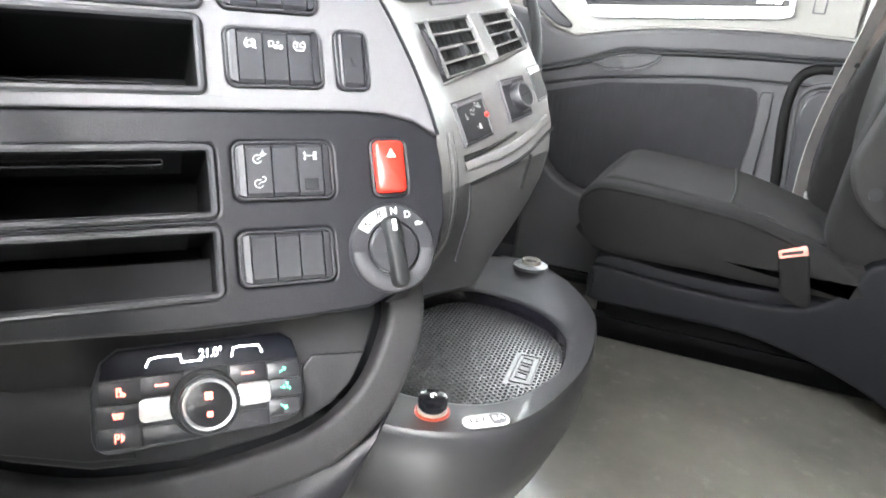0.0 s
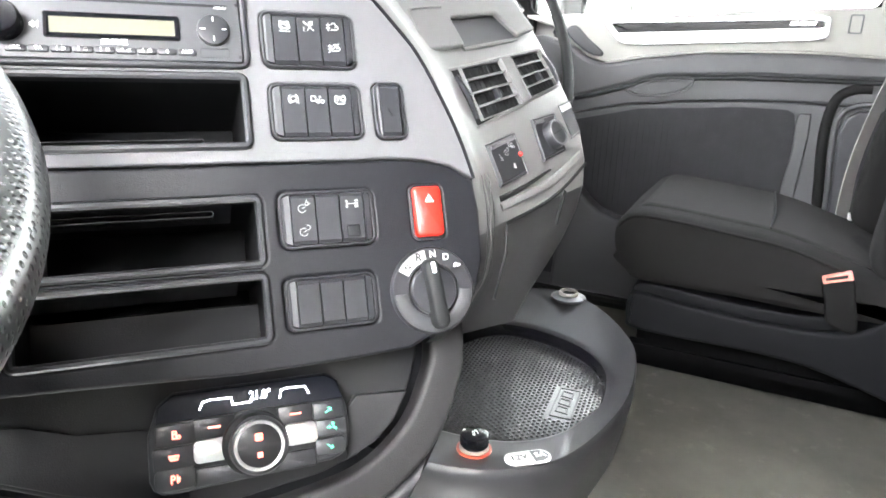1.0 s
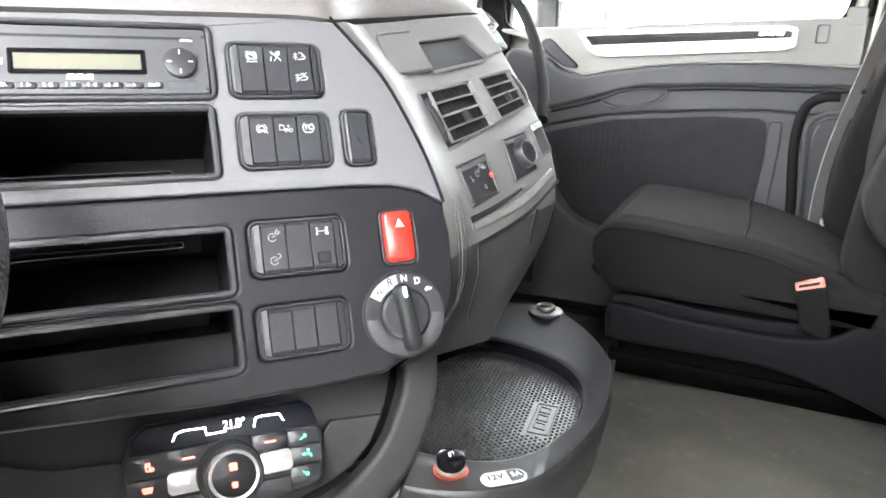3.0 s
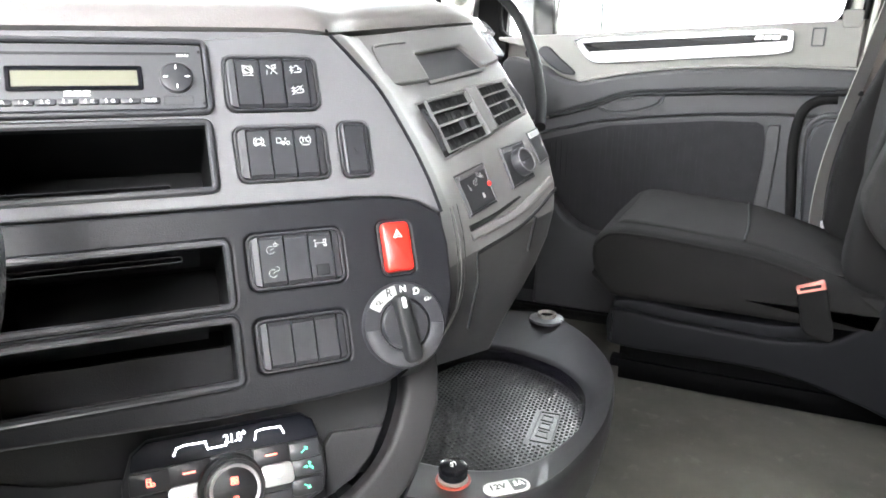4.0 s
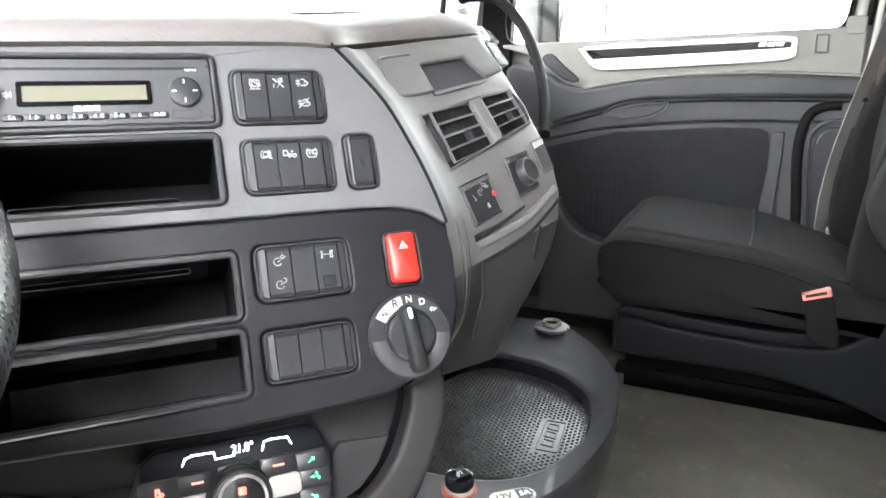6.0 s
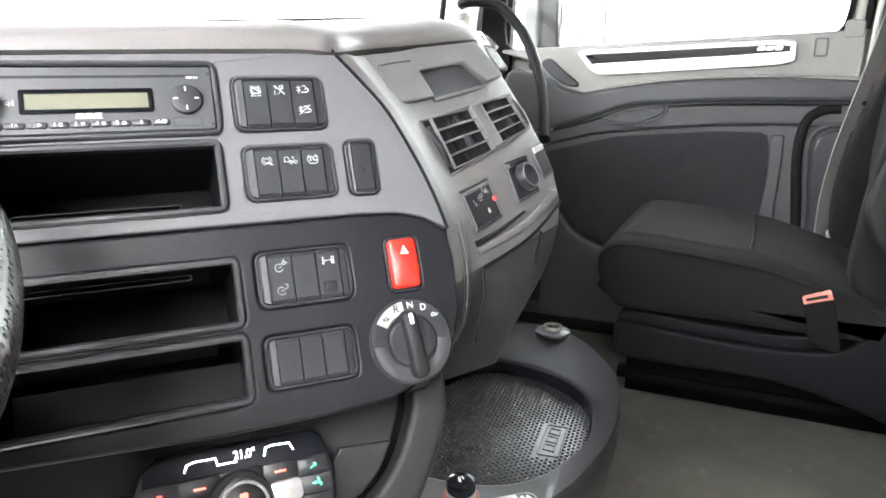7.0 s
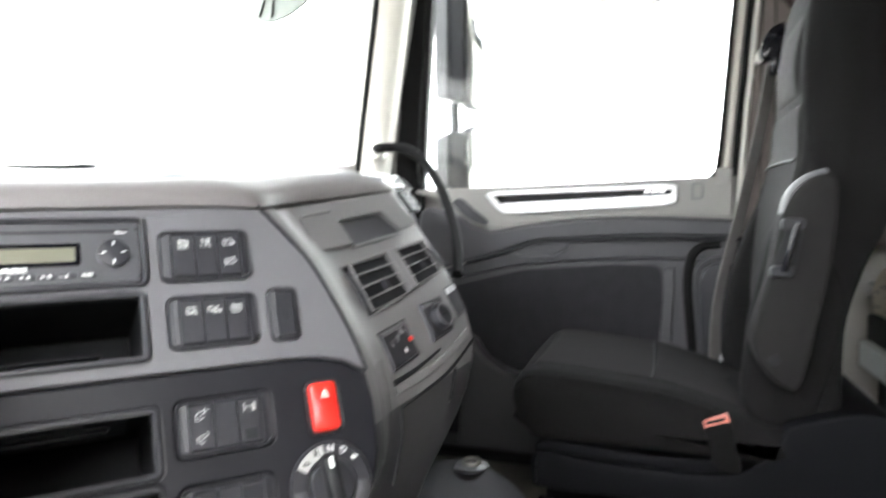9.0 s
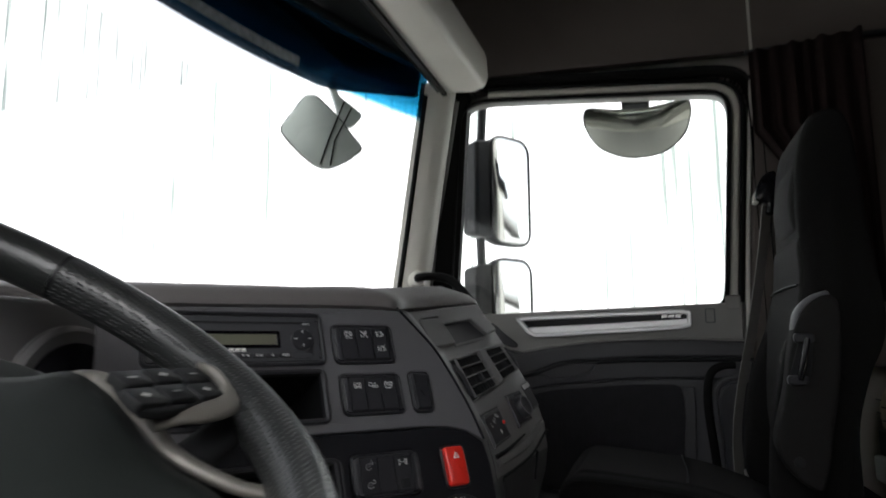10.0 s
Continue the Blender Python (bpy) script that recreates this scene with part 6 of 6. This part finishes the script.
for s in (-1, 1):
    tr = spline([(s * 0.150, 0.020, -0.030), (s * 0.165, 0.014, -0.024), (s * 0.158, -0.018, -0.022), (s * 0.150, -0.046, -0.020), (s * 0.142, -0.070, -0.019), (s * 0.145, -0.094, -0.018), (s * 0.155, -0.118, -0.016), (s * 0.172, -0.140, -0.010)], 5)
    part("hub_trim", sweep(tr, lambda k: [(x * (1.25 - 0.65 * k), y * 0.5) for x, y in circle(0.0078, 12)]), WHEELSILVER, wheel, "silver hub trim", at=WH, smooth=60)
    path = spline([(s * 0.128, -0.058, -0.006), (s * 0.141, -0.063, 0.0), (s * 0.152, -0.0675, 0.0025), (s * 0.168, -0.069, 0.005), (s * 0.180, -0.0665, 0.0075), (s * 0.1865, -0.0575, 0.010), (s * 0.1915, -0.045, 0.011), (s * 0.1915, -0.0367, 0.011), (s * 0.186, -0.0305, 0.010)], 6)
    part("spoke", sweep(path, lambda k: [(x * (1.0 if k < 0.45 else 1.0 - 0.68 * min(1.0, (k - 0.45) / 0.2)), y * 0.45) for x, y in circle(0.0092, 14)]), WHEELSILVER, wheel, "pale silver spoke curving round the keys", at=WH, smooth=70)
    part("lower_spoke", sweep(spline([(s * 0.110, -0.078, -0.035), (s * 0.160, -0.076, -0.022), (s * 0.205, -0.066, -0.006)], 5), [(x, y * 0.6) for x, y in circle(0.013, 12)]), PIT, wheel, "black spoke underside", at=WH, smooth=70)
    pod = soft([(s * 0.122, -0.029), (s * 0.161, -0.0265), (s * 0.184, -0.0300), (s * 0.1895, -0.044), (s * 0.179, -0.0605), (s * 0.150, -0.0655), (s * 0.110, -0.064)], 4)
    if sum(a[0] * b[1] - b[0] * a[1] for a, b in zip(pod, pod[1:] + pod[:1])) < 0:
        pod = pod[::-1]
    pk = part("key_pod", prism(pod, 0.0020, 0.0075, 0.002), PIT, wheel, "black key pod", at=WH)
    for i in range(3):
        for j in range(2):
            kx, ky = s * (0.1235 + i * 0.0255 - 0.006 * j), -0.0385 - j * 0.0175 + (0.001 if i == 1 else 0)
            key = part("wheel_key", button(kx, ky, 0.0225, 0.0155, 0.003, 0.005, 0.0105, 0.0012), PIT, pk, at=WH)
            part("sign", strokes([[(-0.0026, 0), (0.0026, 0)], [(0, -0.0016), (0, 0.0016)]][: 1 + (i + j) % 2], 0.0013, 0.0104, 0.0108, u=kx, v=ky), LABELWHITE, key, at=WH)
part("column", disc(0, -0.03, [(0.05, -0.35), (0.06, -0.12), (0.09, -0.06)], 24), BLACK, wheel, "steering column shroud", at=WH)

# ---- grab handle ----
gh = thing("grab_handle", "black grab handle curving from the windscreen pillar to the dashboard", "grab handle", pose(0.80, 1.34, 0.92))
path = spline([(0.86, 1.36, 0.943), (0.802, 1.335, 0.943), (0.823, 1.295, 0.945), (0.835, 1.25, 0.932), (0.83, 1.195, 0.874), (0.785, 1.14, 0.787), (0.70, 1.095, 0.705), (0.62, 1.07, 0.64)], 6)
part("tube", sweep(path, circle(0.0125, 12)), SEAL, gh, smooth=80)
part("boss", loft([[(0.90 - 0.05 * k, 1.38 - 0.02 * k + r * math.cos(a * math.pi / 6), 0.943 + r * math.sin(a * math.pi / 6)) for a in range(12)] for k, r in ((0, 0.030), (0.8, 0.026), (1.3, 0.021))]), BEIGE, gh, "pale grey mounting boss", smooth=60)

# ---- fittings at the passenger end of the dash ----
ev = thing("end_vent", "small silver framed vent at the end of the dash", "air vent", pose(0.50, 1.19, 0.82))
EV = frame_of((0.50, 1.189, 0.839), (0.995, 0.07, 0.0), (-0.05, 0.6, 0.8))
part("frame", collar(rr(0, 0.006, 0.20, 0.034, 0.005), 0.008, -0.006, 0.006), SILVER, ev, "bright silver frame", at=EV)
part("well", prism(rr(0, 0.006, 0.188, 0.022, 0.003), -0.006, 0.001), PIT, ev, at=EV)
part("blade", prism(rr(0.02, 0.006, 0.07, 0.008, 0.002), 0.0, 0.004), SILVER, ev, at=EV)
part("slat_well", prism(rr(0.075, -0.045, 0.075, 0.055, 0.004), -0.006, 0.003, 0.001), PIT, ev, at=EV)
for k in range(6):
    part("slat", box(0.045 + k * 0.0115, -0.070, 0.003, 0.049 + k * 0.0115, -0.020, 0.006), BLACK, ev, at=EV)
dv = thing("demister_vent", "slotted grey side window demister vent", "air vent", pose(0.70, 1.225, 0.83))
DV = frame_of((0.70, 1.225, 0.846), (0.97, 0.22, 0), (-0.15, 0.7, 0.7))
part("plate", prism(rr(0, 0, 0.07, 0.04, 0.008), -0.006, 0.003, 0.001), PAD, dv, at=DV)
for k in range(6):
    part("slat", box(-0.028 + k * 0.0105, -0.016, 0.003, -0.023 + k * 0.0105, 0.016, 0.0045), PIT, dv, at=DV)

# ---- wipers ----
for k, pts in enumerate(([(-0.85, 0.852), (-0.45, 0.856), (0.0, 0.860), (0.30, 0.872)], [(0.05, 0.862), (0.42, 0.890), (0.60, 0.903), (0.72, 0.912)])):
    w = thing("wiper", "black windscreen wiper resting at the foot of the glass", "wiper", Matrix.Translation(ws_at(pts[1][0], pts[1][1])), group="wipers")
    part("blade", sweep([ws_at(x, z) + Vector((0, 0.02, -0.001)) for x, z in pts], [(0.003, 0.003), (-0.003, 0.003), (-0.003, -0.003), (0.003, -0.003)]), SEAL, w)
    part("arm", sweep([ws_at(x, z - 0.02) + Vector((0, 0.04, -0.004)) for x, z in pts[:3]], circle(0.005, 6)), SEAL, w)

# ---- outside mirrors ----
mm = thing("door_mirror", "tall black exterior mirror pair on a tube arm", "mirror", pose(1.3, 1.22, 0.8))
MF = frame_of((1.30, 1.165, 1.295), (0.80, -0.60, 0), (0.0, 0.0, 1))
for z0, h in ((0.0, 0.40), (-0.36, 0.235)):
    o = MF @ Matrix.Translation((0, z0, 0))
    hs = part("housing", loft([[(x, y, n) for x, y in inset(rr(0, 0, 0.19, h, 0.055, 5), d)] for n, d in ((-0.085, 0.05), (-0.075, 0.02), (-0.04, 0.004), (0.0, 0.0), (0.004, 0.003))]), DARK, mm, "dark grey mirror housing", at=o @ pose(0, 0, 0, 0, 0, 0), smooth=60)
    part("glass", prism(rr(0, 0, 0.176, h - 0.014, 0.048, 5), 0.003, 0.005, 0.001), MIRRORGLASS, hs, "mirror glass", at=o)
    part("rim", collar(rr(0, 0, 0.174, h - 0.016, 0.047, 5), 0.0035, 0.0, 0.007), DARK, hs, "dark mirror rim", at=o)
    part("side_cheek", loft([[(-0.085, y, n) for y, n in ((-h / 2 + 0.02, 0), (h / 2 - 0.02, 0), (h / 2 - 0.03, -0.10), (-h / 2 + 0.03, -0.10))], [(-0.150, y, n) for y, n in ((-h / 2 + 0.03, -0.01), (h / 2 - 0.03, -0.01), (h / 2 - 0.04, -0.09), (-h / 2 + 0.04, -0.09))]]), DARK, hs, at=o, bevel=0.012)
part("arm_tube", sweep(spline([(1.05, 1.22, 1.66), (1.24, 1.25, 1.64), (1.29, 1.265, 1.56), (1.31, 1.285, 1.3), (1.30, 1.275, 1.03), (1.27, 1.26, 0.82), (1.05, 1.23, 0.80)], 4), circle(0.016, 8)), DARK, mm)

km = thing("kerb_mirror", "half-round kerb mirror hanging outside above the window", "mirror", pose(1.2, 0.72, 1.45))
KQ = [(0.888, 1.488), (0.887, 1.455), (0.868, 1.414), (0.832, 1.380), (0.775, 1.357), (0.715, 1.350), (0.65, 1.357), (0.603, 1.380), (0.570, 1.414), (0.556, 1.455), (0.556, 1.484), (0.572, 1.502), (0.65, 1.494), (0.72, 1.490), (0.80, 1.496), (0.868, 1.506)]
kq = soft([(y, 1.52 - 0.88 * (1.52 - z)) for y, z in KQ], 3)
TILT = Matrix(((1, 0, -1.15, 1.15 * 1.43), (0, 1, 0, 0), (0, 0, 1, 0), (0, 0, 0, 1)))
if sum(a[0] * b[1] - b[0] * a[1] for a, b in zip(kq, kq[1:] + kq[:1])) < 0:
    kq = kq[::-1]
part("shell", loft([[(y, z, n) for y, z in inset(kq, d)] for n, d in ((1.30, 0.06), (1.27, 0.02), (1.21, 0.0), (1.205, 0.003))]), DARK, km, at=TILT @ DM, smooth=60)
rings = [[(0.72 + k * (y - 0.72), 1.445 + k * (z - 1.445), 1.204 - 0.030 * (1 - k * k)) for y, z in kq] for k in (0.97, 0.85, 0.7, 0.55, 0.4, 0.25, 0.1)]
part("glass", loft(rings), KERBGLASS, km, "convex mirror glass", at=TILT @ DM, smooth=80)
part("bracket", loft([[(y, z, n) for y, z in ((0.68, 1.50), (0.765, 1.50), (0.77, 1.60), (0.675, 1.60))] for n in (1.10, 1.20)]), SEAL, km, "black mirror bracket", at=DM, bevel=0.01)

fm = thing("front_mirror", "grey-green front close-up mirror on an arm outside the windscreen", "mirror", pose(0.66, 1.58, 1.25))
FM = frame_of((0.66, 1.580, 1.359), (0.566, -0.824, 0), (-0.1, -0.07, 0.99)) @ Matrix.Scale(0.85, 4)
FQ = soft([(-0.138, 0.0), (-0.124, -0.035), (-0.062, -0.095), (0.0, -0.130), (0.060, -0.115), (0.122, -0.070), (0.134, -0.042), (0.095, 0.002), (0.054, 0.051), (-0.004, 0.102), (-0.032, 0.119), (-0.066, 0.110), (-0.107, 0.050)], 3)
part("shell", loft([[(x, z, n) for x, z in inset(FQ, d)] for n, d in ((-0.06, 0.05), (-0.03, 0.008), (0.0, 0.0), (0.003, 0.004))]), DARK, fm, at=FM, smooth=60)
part("glass", prism(inset(FQ, 0.004), 0.002, 0.005, 0.001), FRITGLASS, fm, "grey-green mirror glass", at=FM)
part("arm", prism(soft([(0.016, 0.19), (0.016, 0.155), (0.035, 0.107), (0.054, 0.055), (0.090, 0.019), (0.126, 0.052), (0.124, 0.076), (0.055, 0.124), (0.040, 0.157), (0.040, 0.19)], 3), -0.03, 0.0, 0.003), FRITGLASS, fm, "grey-green mirror arm", at=FM, smooth=60)
for k in range(2):
    part("rib", sweep([Vector((0.068 + 0.026 * k, 0.105 - 0.02 * k, 0.008)), Vector((0.02 + 0.02 * k, -0.03, 0.008)), Vector((-0.005 + 0.034 * k, -0.115, 0.008))], circle(0.0028, 6)), SEAL, fm, at=FM)
